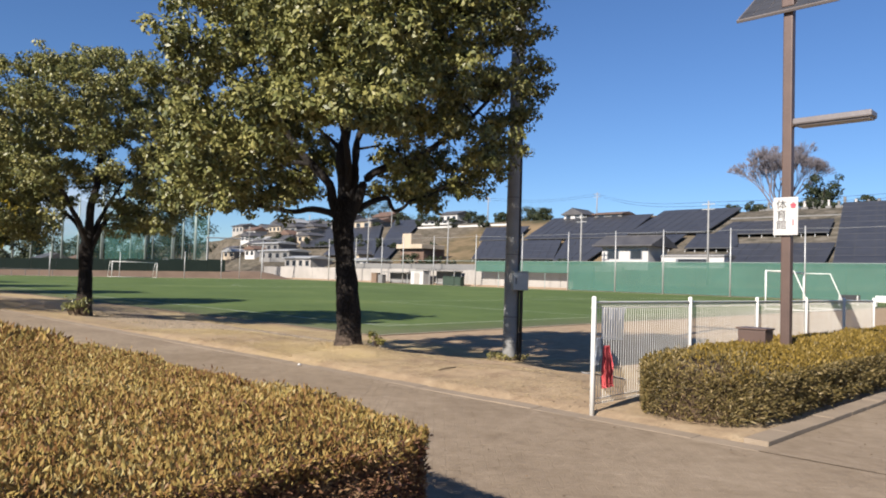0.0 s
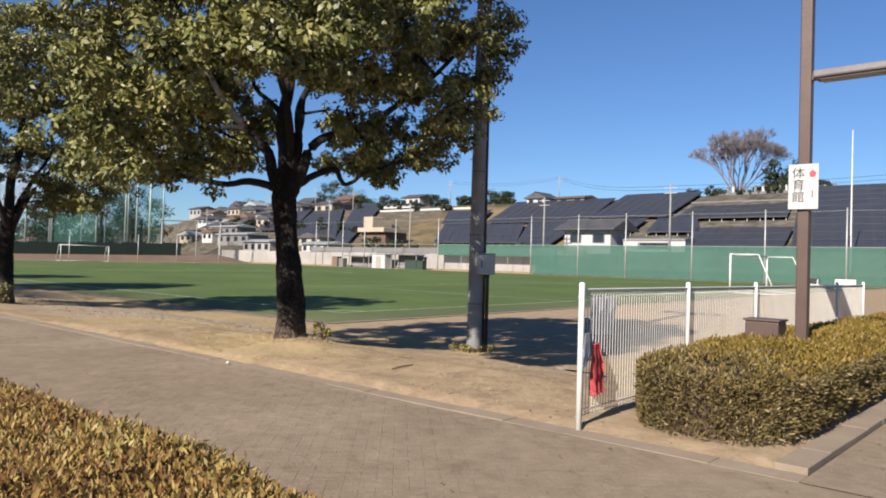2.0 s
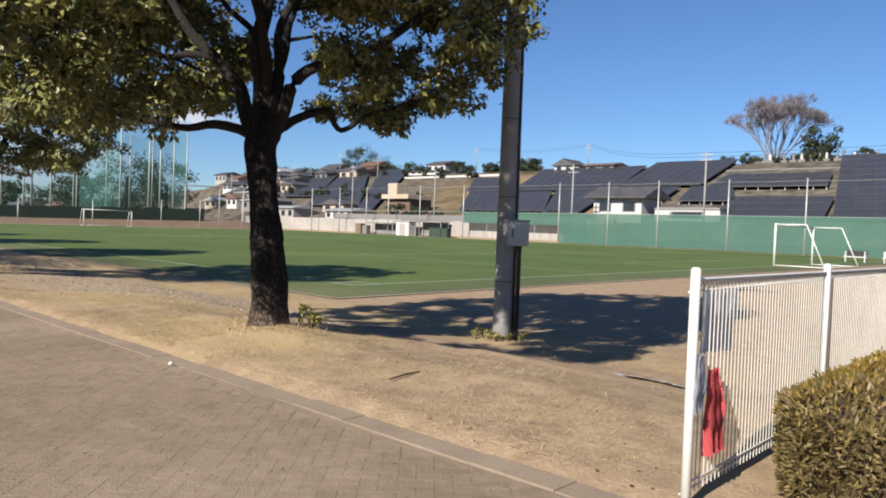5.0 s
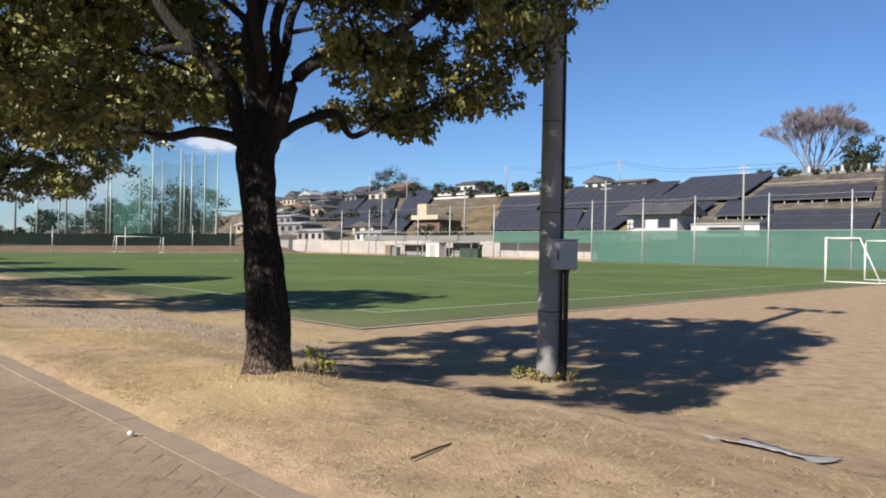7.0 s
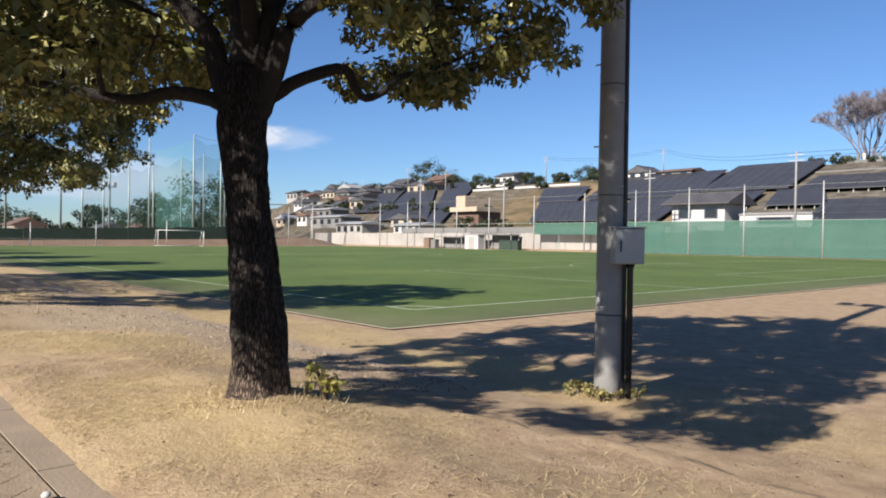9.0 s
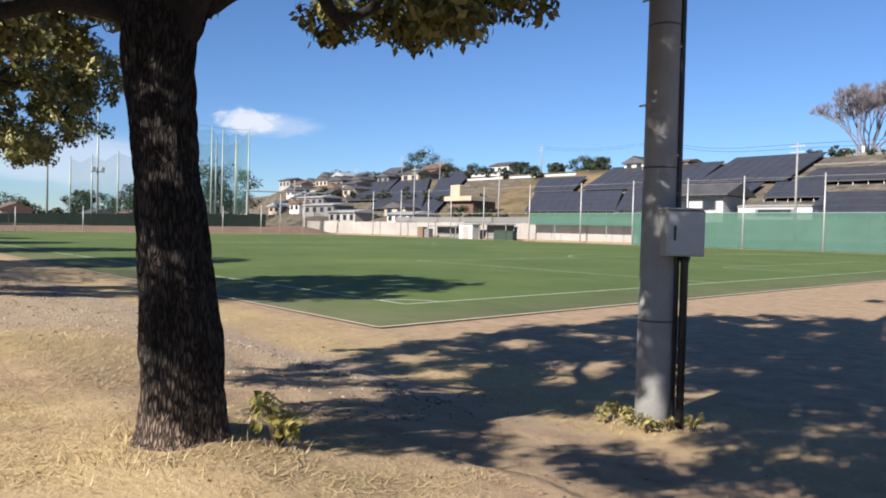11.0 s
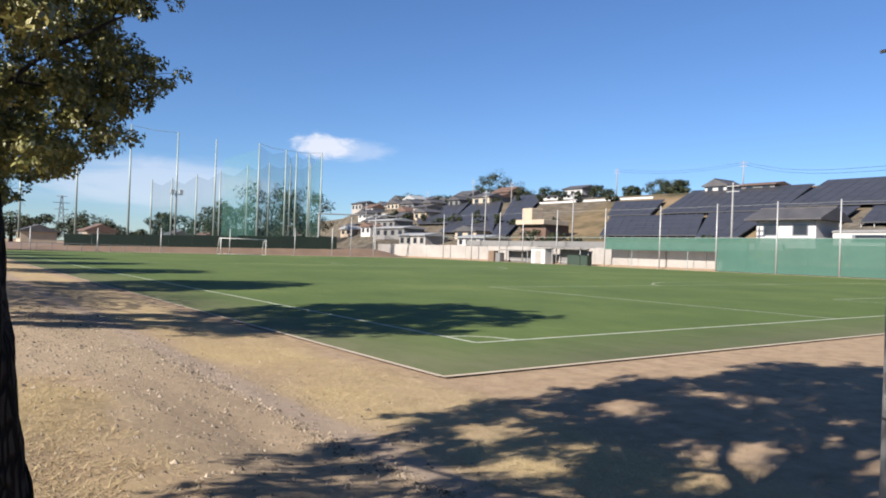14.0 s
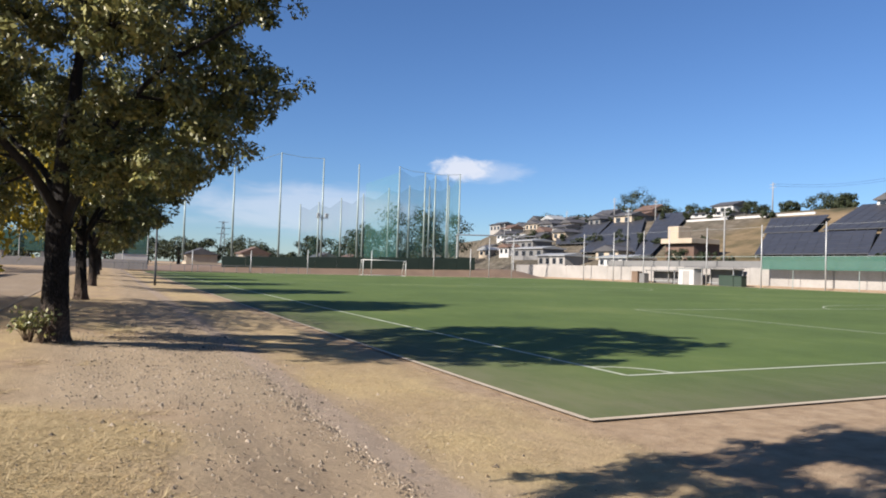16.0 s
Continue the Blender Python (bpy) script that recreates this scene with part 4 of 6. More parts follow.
# ---- floodlight pole ----
def light_pole():
    root = empty("floodlight_pole", pose(-9.708, 11.88, -0.3))
    part("shaft", tube(bmesh.new(), [(0, 0, -0.3), (0, 0, 0.4), (0, 0, 5), (0, 0, 10.2)], [0.15, 0.147, 0.13, 0.105], 24), M_CONCRETE, root, "grey concrete shaft", True)
    part("conduit", tube(bmesh.new(), [(0.138, 0.075, -0.2), (0.138, 0.075, 1.5), (0.13, 0.07, 4), (0.105, 0.055, 10)], [0.026] * 4, 8), M_DARKPIPE, root, "black cable conduit", True)
    part("conduit", tube(bmesh.new(), [(0.205, 0.09, -0.2), (0.205, 0.09, 1.4), (0.205, 0.09, 1.46)], [0.034, 0.034, 0.05], 10), M_DARKPIPE, root, "black cable conduit", True)
    for z in (0.9, 2.2, 3.4, 4.6, 6.5):
        r = 0.1475 - 0.0044 * z
        part("band", tube(bmesh.new(), [(0, 0, z), (0, 0, z + 0.014)], [r + 0.004] * 2, 24), M_RACK, root, "steel band", True)
    for i in range(9):
        z, s = 2.3 + i * 0.45, (-1) ** i
        r = 0.1475 - 0.0044 * z
        part("step_bolt", tube(bmesh.new(), [(s * r * 0.9, -0.05, z), (s * (r + 0.06), -0.05, z)], [0.009] * 2, 6), M_STEEL, root)
    part("crossarm", boxed(-1.1, 1.1, -0.04, 0.04, 9.7, 9.78, 0.01), M_STEEL, root)
    for x in (-0.95, -0.35, 0.35, 0.95):
        lamp = part("floodlight", boxed(x - 0.2, x + 0.2, 0.02, 0.3, 9.8, 10.2, 0.04), M_BOX, root)
        part("lens", boxed(x - 0.17, x + 0.17, 0.303, 0.31, 9.84, 10.16, 0.0), M_GLASS, lamp)
    b = empty("switch_box", pose(-9.708, 11.88, -0.3))
    turn = pose(0.215, 0.0, 1.655, 0, 0, 57)
    body = part("body", boxed(-0.165, 0.165, -0.1, 0.1, -0.19, 0.19, 0.012, m=turn), M_BOX, b)
    part("door", boxed(-0.155, 0.155, -0.112, -0.102, -0.18, 0.18, 0.004, m=turn), M_BOX, b)
    part("rain_lid", boxed(-0.175, 0.175, -0.125, 0.105, 0.193, 0.208, 0.005, m=turn), M_BOX, b)
    part("latch", boxed(-0.115, -0.1, -0.125, -0.113, -0.06, 0.06, 0.003, m=turn), M_DARKPIPE, b, "dark latch")
    tagged(b, "grey steel switch box strapped to the concrete pole", "switch box")
    return tagged(root, "tall grey concrete floodlight pole with black conduits", "light pole")


light_pole()


# ---- solar lamp post in the hedge ----
M_LAMPGREY = surface("grey_lamp_steel", (0.13, 0.117, 0.114), (0.179, 0.161, 0.158), 0.4, 0.2, 3, 50, 0.05)
M_DIFFUSER = surface("dull_lamp_cover", (0.0824, 0.0686, 0.0652), (0.11, 0.0924, 0.0858), 0.3, 0, 3, 50, 0.0)


def solar_lamp():
    root = empty("street_lamp", pose(-3.18, 9.05, 0.0))
    part("pole", boxed(-0.055, 0.055, -0.055, 0.055, -0.1, 4.88, 0.012), M_BROWN, root, "square brown steel pole")
    arm = part("arm", boxed(0.05, 0.3, -0.03, 0.03, 3.3, 3.36, 0.006), M_BROWN, root)
    head = part("lamp_head", boxed(0.08, 0.92, -0.12, 0.12, 3.3, 3.38, 0.02), M_LAMPGREY, root, "grey steel lamp housing")
    part("diffuser", boxed(0.14, 0.9, -0.09, 0.09, 3.285, 3.299, 0.0), M_DIFFUSER, head, "dull light diffuser")
    tilt = pose(-0.02, 0.17, 4.91, 38, 0, 0)
    part("solar_panel", boxed(-0.58, 0.6, -0.36, 0.36, -0.02, 0.02, 0.006, m=tilt), M_LAMPGREY, root, "panel in a pale aluminium frame")
    for i in range(7):
        for j in range(4):
            part("cell", boxed(-0.555 + 0.163 * i, -0.4 + 0.163 * i, -0.335 + 0.169 * j, -0.174 + 0.169 * j, 0.0205, 0.024, 0.0, m=tilt), M_SOLAR, root, "dark blue-grey solar cell")
    part("battery_bracket", boxed(-0.07, 0.07, -0.07, 0.07, 4.76, 4.86, 0.01), M_BROWN, root)
    return tagged(root, "brown square solar street lamp standing in the hedge", "street lamp")


solar_lamp()
cab = empty("battery_cabinet", pose(-3.5, 8.95, 0.0))
part("body", boxed(-0.165, 0.165, -0.13, 0.13, 0.0, 0.86, 0.012), M_BROWN, cab)
part("lid", boxed(-0.18, 0.18, -0.145, 0.145, 0.862, 0.885, 0.006), M_BROWN, cab)
tagged(cab, "brown steel battery cabinet beside the lamp post", "cabinet")


# ---- sign on the lamp post ----
def text_part(body, size, material, parent, m):
    cu = bpy.data.curves.new("lettering", "FONT")
    cu.body, cu.size, cu.align_x, cu.align_y, cu.extrude = body, size, "CENTER", "CENTER", 0.001
    cu.space_line = 0.98
    cu.materials.append(material)
    ob = new("lettering", cu)
    ob.parent = parent
    ob.matrix_basis = m
    return ob


M_INK = surface("black_ink", (0.00824, 0.00824, 0.00824), (0.0137, 0.0137, 0.0137), 0.6, 0, 5, 50, 0)
M_REDINK = surface("red_ink", (0.6, 0.03, 0.05), (0.7, 0.06, 0.08), 0.6, 0, 5, 50, 0)
sign = empty("notice_sign", pose(-3.17, 8.965, 2.225, 0, 0, 4))
part("board", boxed(-0.137, 0.137, -0.006, 0.006, -0.225, 0.225, 0.002), M_HOUSEWHITE, sign)
text_part("\u4f53\n\u80b2\n\u9928", 0.122, M_INK, sign, pose(-0.045, -0.008, 0.01, 90, 0, 0))
flower = bmesh.new()
for k in range(5):
    a = radians(90 + 72 * k)
    bmesh.ops.create_circle(flower, cap_ends=True, segments=10, radius=0.017, matrix=pose(0.085 + 0.017 * math.cos(a), -0.0085 - 0.0004 * k, 0.125 + 0.02 * math.sin(a), 90, 0, 0))
part("emblem", flower, M_REDINK, sign, "red printed mark")
part("arrow", boxed(0.078, 0.09, -0.0095, -0.008, -0.11, -0.04), M_REDINK, sign, "red printed mark")
for z in (-0.12, 0.12):
    part("strap", boxed(-0.082, 0.062, 0.008, 0.16, z - 0.008, z + 0.008), M_STEEL, sign)
tagged(sign, "white notice board with black characters strapped to the lamp post", "sign")

# ---- cloth and sheet on the fence ----
def cloth(name, x, y, z, w, h, material, label, seed, ang=90, neck=0.55):
    bm = bmesh.new()
    nx, nz = 8, 14
    rows = []
    for j in range(nz + 1):
        v = j / nz
        row = []
        for i in range(nx + 1):
            u = i / nx - 0.5
            fold = 0.03 * math.sin(u * 17 + seed + v * 2) * (0.3 + v) + 0.012 * noise.noise(Vector((u * 9, v * 6, seed)))
            ww = w * (neck + (1 - neck) * min(1, v * 2.2)) * (1 - 0.18 * max(0, v - 0.7))
            row.append(bm.verts.new((u * ww + 0.05 * v * math.sin(seed), fold, -h * v * (1 + 0.12 * u * math.sin(seed * 3)))))
        rows.append(row)
    for a, b in zip(rows, rows[1:]):
        for i in range(nx):
            bm.faces.new((a[i], a[i + 1], b[i + 1], b[i]))
    bmesh.ops.solidify(bm, geom=bm.faces[:], thickness=0.006)
    ob = mesh_object(name, bm, material, None, True)
    ob.matrix_world = pose(x, y, z, 0, 0, ang)
    return tagged(ob, label, name.replace("_", " "))


cloth("red_cloth", -4.165, 6.7, 0.71, 0.17, 0.44, M_RED, "red cloth hanging from the white mesh fence", 2)
cloth("plastic_bag", -4.165, 6.54, 0.8, 0.1, 0.28, M_SHEET, "small white plastic bag tied to the fence", 4)
cloth("plastic_sheet", -4.27, 7.02, 1.1, 0.5, 0.34, M_SHEET, "white plastic sheet hung behind the mesh fence", 5, 90, 1.0)
# ---- goals ----
def goal(x, y0, y1, toward, top_deep, low_deep, height=2.6):
    """A free-standing football goal: mouth along y, net frame behind it."""
    root = empty("football_goal", pose(x, (y0 + y1) / 2, field_z(x, (y0 + y1) / 2)))
    w = (y1 - y0) / 2
    for s in (-1, 1):
        part("goal_post", tube(bmesh.new(), [(0, s * w, 0), (0, s * w, height)], [0.06] * 2, 12), M_WHITE, root, smooth=True)
        part("top_bar", tube(bmesh.new(), [(0, s * w, height), (toward * top_deep, s * w, height)], [0.035] * 2, 8), M_WHITE, root, smooth=True)
        part("back_strut", tube(bmesh.new(), [(toward * top_deep, s * w, height), (toward * low_deep, s * w, 0.05)], [0.035] * 2, 8), M_WHITE, root, smooth=True)
        part("ground_bar", tube(bmesh.new(), [(0, s * w, 0.05), (toward * low_deep, s * w, 0.05)], [0.035] * 2, 8), M_WHITE, root, smooth=True)
    part("crossbar", tube(bmesh.new(), [(0, -w, height), (0, w, height)], [0.06] * 2, 12), M_WHITE, root, smooth=True)
    part("rear_bar", tube(bmesh.new(), [(toward * low_deep, -w, 0.05), (toward * low_deep, w, 0.05)], [0.035] * 2, 8), M_WHITE, root, smooth=True)
    return tagged(root, "white steel football goal standing on the turf edge", "goal", "football goals")


goal(X_END, 50.1, 57.4, 1, 1.8, 2.9)
goal(X_FAR, 47.3, 54.9, -1, 0.8, 1.8)
for bx, by, w in ((-19.4, 70.0, 1.7), (-16.6, 70.0, 1.6)):
    bench = empty("bench", pose(bx, by, ground_z(bx, by)))
    part("seat", boxed(-w / 2, w / 2, -0.2, 0.2, 0.4, 0.46, 0.01), M_WHITE, bench)
    part("backrest", boxed(-w / 2, w / 2, 0.2, 0.24, 0.5, 0.95, 0.01), M_WHITE if bx > -18 else M_DARKPIPE, bench)
    for s in (-1, 1):
        part("leg", boxed(s * w * 0.42 - 0.03, s * w * 0.42 + 0.03, -0.18, 0.24, 0.0, 0.9, 0.005), M_WHITE, bench)
    tagged(bench, "small white team bench on the sandy ground", "bench", "benches")

# ---- far boundary: posts, nets, wall ----
fence = empty("boundary_fence")
tagged(fence, "tall grey steel posts carrying a green windbreak net", "fence")
post_mesh = None
FX = [-122.0, -113.2, -105.3, -99.3, -91.3, -81.3, -71.5, -62.8, -54.8, -47.5, -38.4, -29.6, -21, -12.5, -4, 4.5]
for x in FX:
    if post_mesh is None:
        ob = part("post", tube(bmesh.new(), [(0, 0, -0.3), (0, 0, 8.6)], [0.1, 0.075], 8), M_STEEL, fence, smooth=True)
        post_mesh = ob.data
    else:
        ob = new("post", post_mesh)
        ob.parent = fence
    ob.matrix_basis = pose(x, 90, 0.19)
for a, b in zip(FX, FX[1:]):
    if a > -64:
        part("net_panel", boxed(a + 0.08, b - 0.08, 90.05, 90.07, 0.24, 4.4), M_NET, fence, "green net")
        part("thin_post", tube(bmesh.new(), [((a + b) / 2, 90.2, 0), ((a + b) / 2, 90.2, 4.5)], [0.045] * 2, 6), M_GREENPOLE, fence)
    elif a > -86:
        part("net_panel", boxed(a + 0.08, b - 0.08, 90.05, 90.07, 2.7, 4.4), M_NET, fence, "green net")
        part("thin_post", tube(bmesh.new(), [((a + b) / 2, 90.2, 0), ((a + b) / 2, 90.2, 4.5)], [0.045] * 2, 6), M_GREENPOLE, fence)
    if a < -20:
        part("cable", tube(bmesh.new(), [(a, 90, 8.5), ((a + b) / 2, 90, 8.42), (b, 90, 8.5)], [0.018] * 3, 4), M_STEEL, fence)
    part("rail", tube(bmesh.new(), [(a, 90.06, 4.44), (b, 90.06, 4.44)], [0.035] * 2, 6), M_GREENPOLE, fence)

M_WALLGREY = surface("grey_concrete_blocks", (0.11, 0.11, 0.106), (0.172, 0.168, 0.161), 0.9, 0, 0.3, 4, 0.1)
for i in range(14):
    a = -150 + i * 6.5
    b = a + 6.46
    if b > -60:
        b = -60
    tagged(mesh_object("wall_retaining", boxed(a, b, 92.0, 92.4, -0.3, 2.9 + 0.06 * math.sin(i * 2.1), 0.02), M_WALL),
           "pale concrete retaining wall behind the far touch line", "wall", kind="structure")
tagged(mesh_object("wall_upper", boxed(-118, -60, 92.5, 92.8, 0, 3.9, 0.02), M_WALLGREY), "grey concrete block wall above the retaining wall", "wall", kind="structure")

def shelter(x, y, w, d, h, label, solid=None, roof=M_WALLGREY):
    root = empty("team_shelter", pose(x, y, field_z(x, 88)))
    for sx in (-1, 1):
        for sy in (0, 1):
            part("post", boxed(sx * w / 2 - 0.05, sx * w / 2 + 0.05, sy * d - 0.05, sy * d + 0.05, 0, h, 0.01), M_STEEL, root)
    part("roof", boxed(-w / 2 - 0.2, w / 2 + 0.2, -0.3, d + 0.2, h, h + 0.12, 0.02), roof, root)
    part("back_panel", boxed(-w / 2, w / 2, d + 0.06, d + 0.1, 0.1, h - 0.05), solid or M_WALLGREY, root)
    part("seat", boxed(-w / 2 + 0.2, w / 2 - 0.2, d * 0.4, d * 0.4 + 0.4, 0.4, 0.46, 0.01), M_BOX, root)
    return tagged(root, label, "shelter")


shelter(-100.6, 89.4, 6.5, 1.6, 2.0, "low grey team shelter by the far touch line")
shelter(-88.6, 89.4, 6.0, 1.8, 2.45, "open steel shelter with a flat grey roof")
hut = empty("equipment_shed", pose(-94, 88.6, 0.17))
part("body", boxed(-1.6, 1.6, 0, 1.8, 0, 2.4, 0.02), M_HOUSEWHITE, hut)
part("roof", boxed(-1.75, 1.75, -0.15, 1.95, 2.402, 2.5, 0.02), M_STEEL, hut)
part("door", boxed(-0.7, 0.7, -0.03, -0.004, 0.05, 2.1, 0.005), M_WALL, hut)
tagged(hut, "small white equipment shed beside the pitch", "shed")
for i, (x, w, h, m, lab) in enumerate(((-86.0, 2.6, 1.5, M_NETDARK, "dark green equipment crate"), (-83.9, 1.4, 1.45, M_NETDARK, "dark green equipment crate"), (-105.6, 1.5, 1.8, M_EARTH, "rust brown metal locker"), (-103.8, 1.2, 1.5, M_WALLGREY, "grey metal locker"))):
    c = empty("equipment_crate", pose(x, 88.4, 0.17))
    part("body", boxed(-w / 2, w / 2, 0, 1, 0, h, 0.03), m, c)
    part("lid", boxed(-w / 2 - 0.04, w / 2 + 0.04, -0.04, 1.04, h + 0.003, h + 0.07, 0.01), m, c)
    tagged(c, lab + " beside the far touch line", "crate")


# ---- solar arrays on the slope ----
def slope_z(y):
    return 3.0 + 0.30 * (y - 97)


def solar_array(xb0, xb1, yb, xt0, xt1, yt, cols, rows, lift=0.0):
    """A rack of panels on the slope: bottom edge at yb, top edge at yt."""
    root = empty("solar_array")

    def at(u, v, off=0.0):
        x = (xb0 + (xb1 - xb0) * u) * (1 - v) + (xt0 + (xt1 - xt0) * u) * v
        y = yb + (yt - yb) * v
        return Vector((x, y, slope_z(y) + lift + off))

    def slab(u0, u1, v0, v1, z0, z1):
        bm = bmesh.new()
        vs = [bm.verts.new(at(u, v, z)) for z in (z0, z1) for u, v in ((u0, v0), (u1, v0), (u1, v1), (u0, v1))]
        for f in ((3, 2, 1, 0), (4, 5, 6, 7), (0, 1, 5, 4), (1, 2, 6, 5), (2, 3, 7, 6), (3, 0, 4, 7)):
            bm.faces.new([vs[k] for k in f])
        return bm

    part("rack", slab(0, 1, 0, 1, -0.1, 0.0), M_RACK, root)
    for i in range(cols):
        for j in range(rows):
            gu, gv = 0.025, 0.02
            part("module", slab((i + gu) / cols, (i + 1 - gu) / cols, (j + gv) / rows, (j + 1 - gv) / rows, 0.003, 0.05), M_SOLAR, root)
    for i in range(cols + 1):
        p = at(min(0.99, max(0.01, i / cols)), 0.04, -0.1)
        part("leg", boxed(p.x - 0.06, p.x + 0.06, p.y - 0.06, p.y + 0.06, p.z - 1.9, p.z), M_STEEL, root)
    return tagged(root, "dark solar panel array on steel racks on the slope", "solar array", "solar arrays")


ARRAYS = [(-96, -76.3, 105, -106.3, -85, 119.5, 11, 5), (-75.8, -68.7, 104, -84.4, -72, 120, 4, 6), (-96, -71.8, 121, -103.5, -77.3, 142, 12, 6),
          (-108, -97.4, 120.5, -118, -104.5, 134, 6, 4), (-72.7, -57.2, 123.5, -76.5, -59.4, 145, 8, 6), (-69, -58.5, 112.5, -71.5, -60, 122, 6, 3),
          (-55.5, -46.5, 112, -58, -51, 122, 5, 3), (-55, -36.5, 121.5, -55.5, -38.5, 131, 9, 3), (-45.7, -31.5, 103, -47.8, -33.5, 114.5, 8, 3),
          (-30.5, -6, 103, -41.2, -14, 145, 10, 10), (-172, -157, 117, -222, -190, 150, 7, 7), (-149, -129, 108, -184, -171, 146, 8, 8), (-126, -121, 105, -170, -157, 150, 5, 8)]
for a in ARRAYS:
    solar_array(*a)


# ---- houses ----
def house(x, y, z, w, d, h, roof_h, wall_m, roof_m, label, ridge="x", windows=2, eave=0.5):
    root = empty("house", pose(x, y, z))
    part("wall", boxed(-w / 2, w / 2, 0, d, -2.5, h, 0.02), wall_m, root)
    bm = bmesh.new()
    a, b = w / 2 + eave, d / 2 + eave
    if ridge == "x":
        prof = [(-b, h - 0.05), (0, h + roof_h), (b, h - 0.05), (b, h - 0.25), (-b, h - 0.25)]
        vs = [[bm.verts.new((sx * a, p + d / 2, q)) for p, q in prof] for sx in (-1, 1)]
    else:
        prof = [(-a, h - 0.05), (0, h + roof_h), (a, h - 0.05), (a, h - 0.25), (-a, h - 0.25)]
        vs = [[bm.verts.new((p, d / 2 + sy * b, q)) for p, q in prof] for sy in (1, -1)]
    bm.faces.new(vs[0][::-1])
    bm.faces.new(vs[1])
    for k in range(5):
        bm.faces.new((vs[0][k], vs[0][(k + 1) % 5], vs[1][(k + 1) % 5], vs[1][k]))
    roof = part("roof", bm, roof_m, root)
    if roof_h > 0.6:
        if ridge == "x":
            part("ridge_cap", boxed(-a, a, d / 2 - 0.12, d / 2 + 0.12, h + roof_h - 0.06, h + roof_h + 0.1, 0.03), roof_m, roof)
        else:
            part("ridge_cap", boxed(-0.12, 0.12, d / 2 - b, d / 2 + b, h + roof_h - 0.06, h + roof_h + 0.1, 0.03), roof_m, roof)
            part("gable_wall", boxed(-w * 0.2, w * 0.2, -0.02, 0.1, h - 0.3, h + roof_h * 0.5), wall_m, root)
    for i in range(windows):
        u = -w / 2 + w * (i + 0.5) / windows
        win = part("window", boxed(u - w / windows * 0.26, u + w / windows * 0.26, -0.05, -0.005, h * 0.35, h * 0.78), M_ALU, root)
        part("pane", boxed(u - w / windows * 0.22, u + w / windows * 0.22, -0.07, -0.053, h * 0.38, h * 0.75), M_GLASS, win)
    return tagged(root, label, "house", "houses on the hill")


house(-97, 140.5, 15.4, 5.0, 6, 1.8, 1.3, M_HOUSEWHITE, M_ROOF, "small white house with a dark tiled gable roof", "y", 2)
house(-88, 141, 15.3, 7.0, 5, 1.7, 0.5, M_WALLGREY, M_ROOFBROWN, "low house with a flat brown roof", "x", 2)
house(-60.2, 101.5, 4.0, 8.2, 6, 3.5, 1.6, M_HOUSEWHITE, M_ROOF, "white house with a low dark tiled roof", "x", 2, 1.2)
house(-49.7, 103, 3.6, 10.0, 4, 2.3, 0.25, M_HOUSEWHITE, M_WALLGREY, "long low white shed wall below solar panels", "x", 1, 0.1)
house(-74, 150, 16.6, 6.5, 5, 0.9, 0.7, M_ROOF, M_SOLAR, "dark flat rooftop behind the solar arrays", "x", 1)
house(-148, 145, 16.4, 12.5, 6, 1.3, 0.3, M_HOUSEWHITE, M_ROOF, "long white building behind the slope", "x", 5)
rng = random.Random(4)
for i in range(16):
    u = i / 15
    x = -285 + 118 * u + rng.uniform(-4, 4)
    y = 158 + 12 * math.sin(i * 1.9) + (16 if i % 3 == 0 else 0)
    house(x, y, ground_z(x, y) - 0.3 + (1.6 if i % 3 == 0 else 0), rng.uniform(7, 12), 7, rng.uniform(2.2, 3.6), rng.uniform(1.0, 2.0), rng.choice([M_HOUSEWHITE, M_RENDER, M_WALL, M_WALLGREY]),
          rng.choice([M_ROOF, M_ROOF, M_ROOFBROWN]), "distant two-tone house with a tiled roof on the hill", rng.choice(["x", "y"]), 3)
for x, y, w, h, m in ((-143, 96.5, 10.5, 3.0, M_WALL), (-123, 97.5, 9, 2.4, M_HOUSEWHITE), (-165, 104, 14, 3.0, M_WALLGREY), (-182, 112, 13, 3.2, M_WALLGREY)):
    house(x, y, max(2.2, ground_z(x, y)), w, 6, h, 0.5, m, M_STEEL if h < 3.5 else M_ROOF, "low workshop with a metal roof below the hill", "x", 4)
rng = random.Random(31)
for i in range(20):
    x, y = -206 + 4.2 * i + rng.uniform(-2, 2), 104 + (i * 17) % 41 + rng.uniform(-2, 2)
    if -172 < x < -121 and y > 106:
        x -= 62
    house(x, y, ground_z(x, y) - 0.2, rng.uniform(4.5, 8), 5, rng.uniform(2.0, 3.2), rng.uniform(0.7, 1.5), rng.choice([M_HOUSEWHITE, M_RENDER, M_WALLGREY, M_WALL]),
          rng.choice([M_ROOF, M_ROOF, M_ROOFBROWN, M_STEEL]), "small house among others on the slope", rng.choice(["x", "y"]), 2)
yard = empty("tank_building", pose(-108.8, 101, 2.6))
part("wall", boxed(-3.6, 3.4, 0, 6, 0, 4.6, 0.03), M_ROOFBROWN, yard, "brown wall")
part("canopy", boxed(-3.8, 3.9, -1.0, 5.5, 4.603, 5.5, 0.05), M_RENDER, yard, "cream fascia")
part("tank", boxed(-3.6, -0.9, 0.4, 3.4, 5.503, 7.8, 0.15), M_RENDER, yard, "cream water tank")
part("shutter", boxed(-1.6, 1.2, -0.06, -0.004, 0.1, 3.0), M_RENDER, yard)
tagged(yard, "brown building with a cream canopy and roof tank", "building")
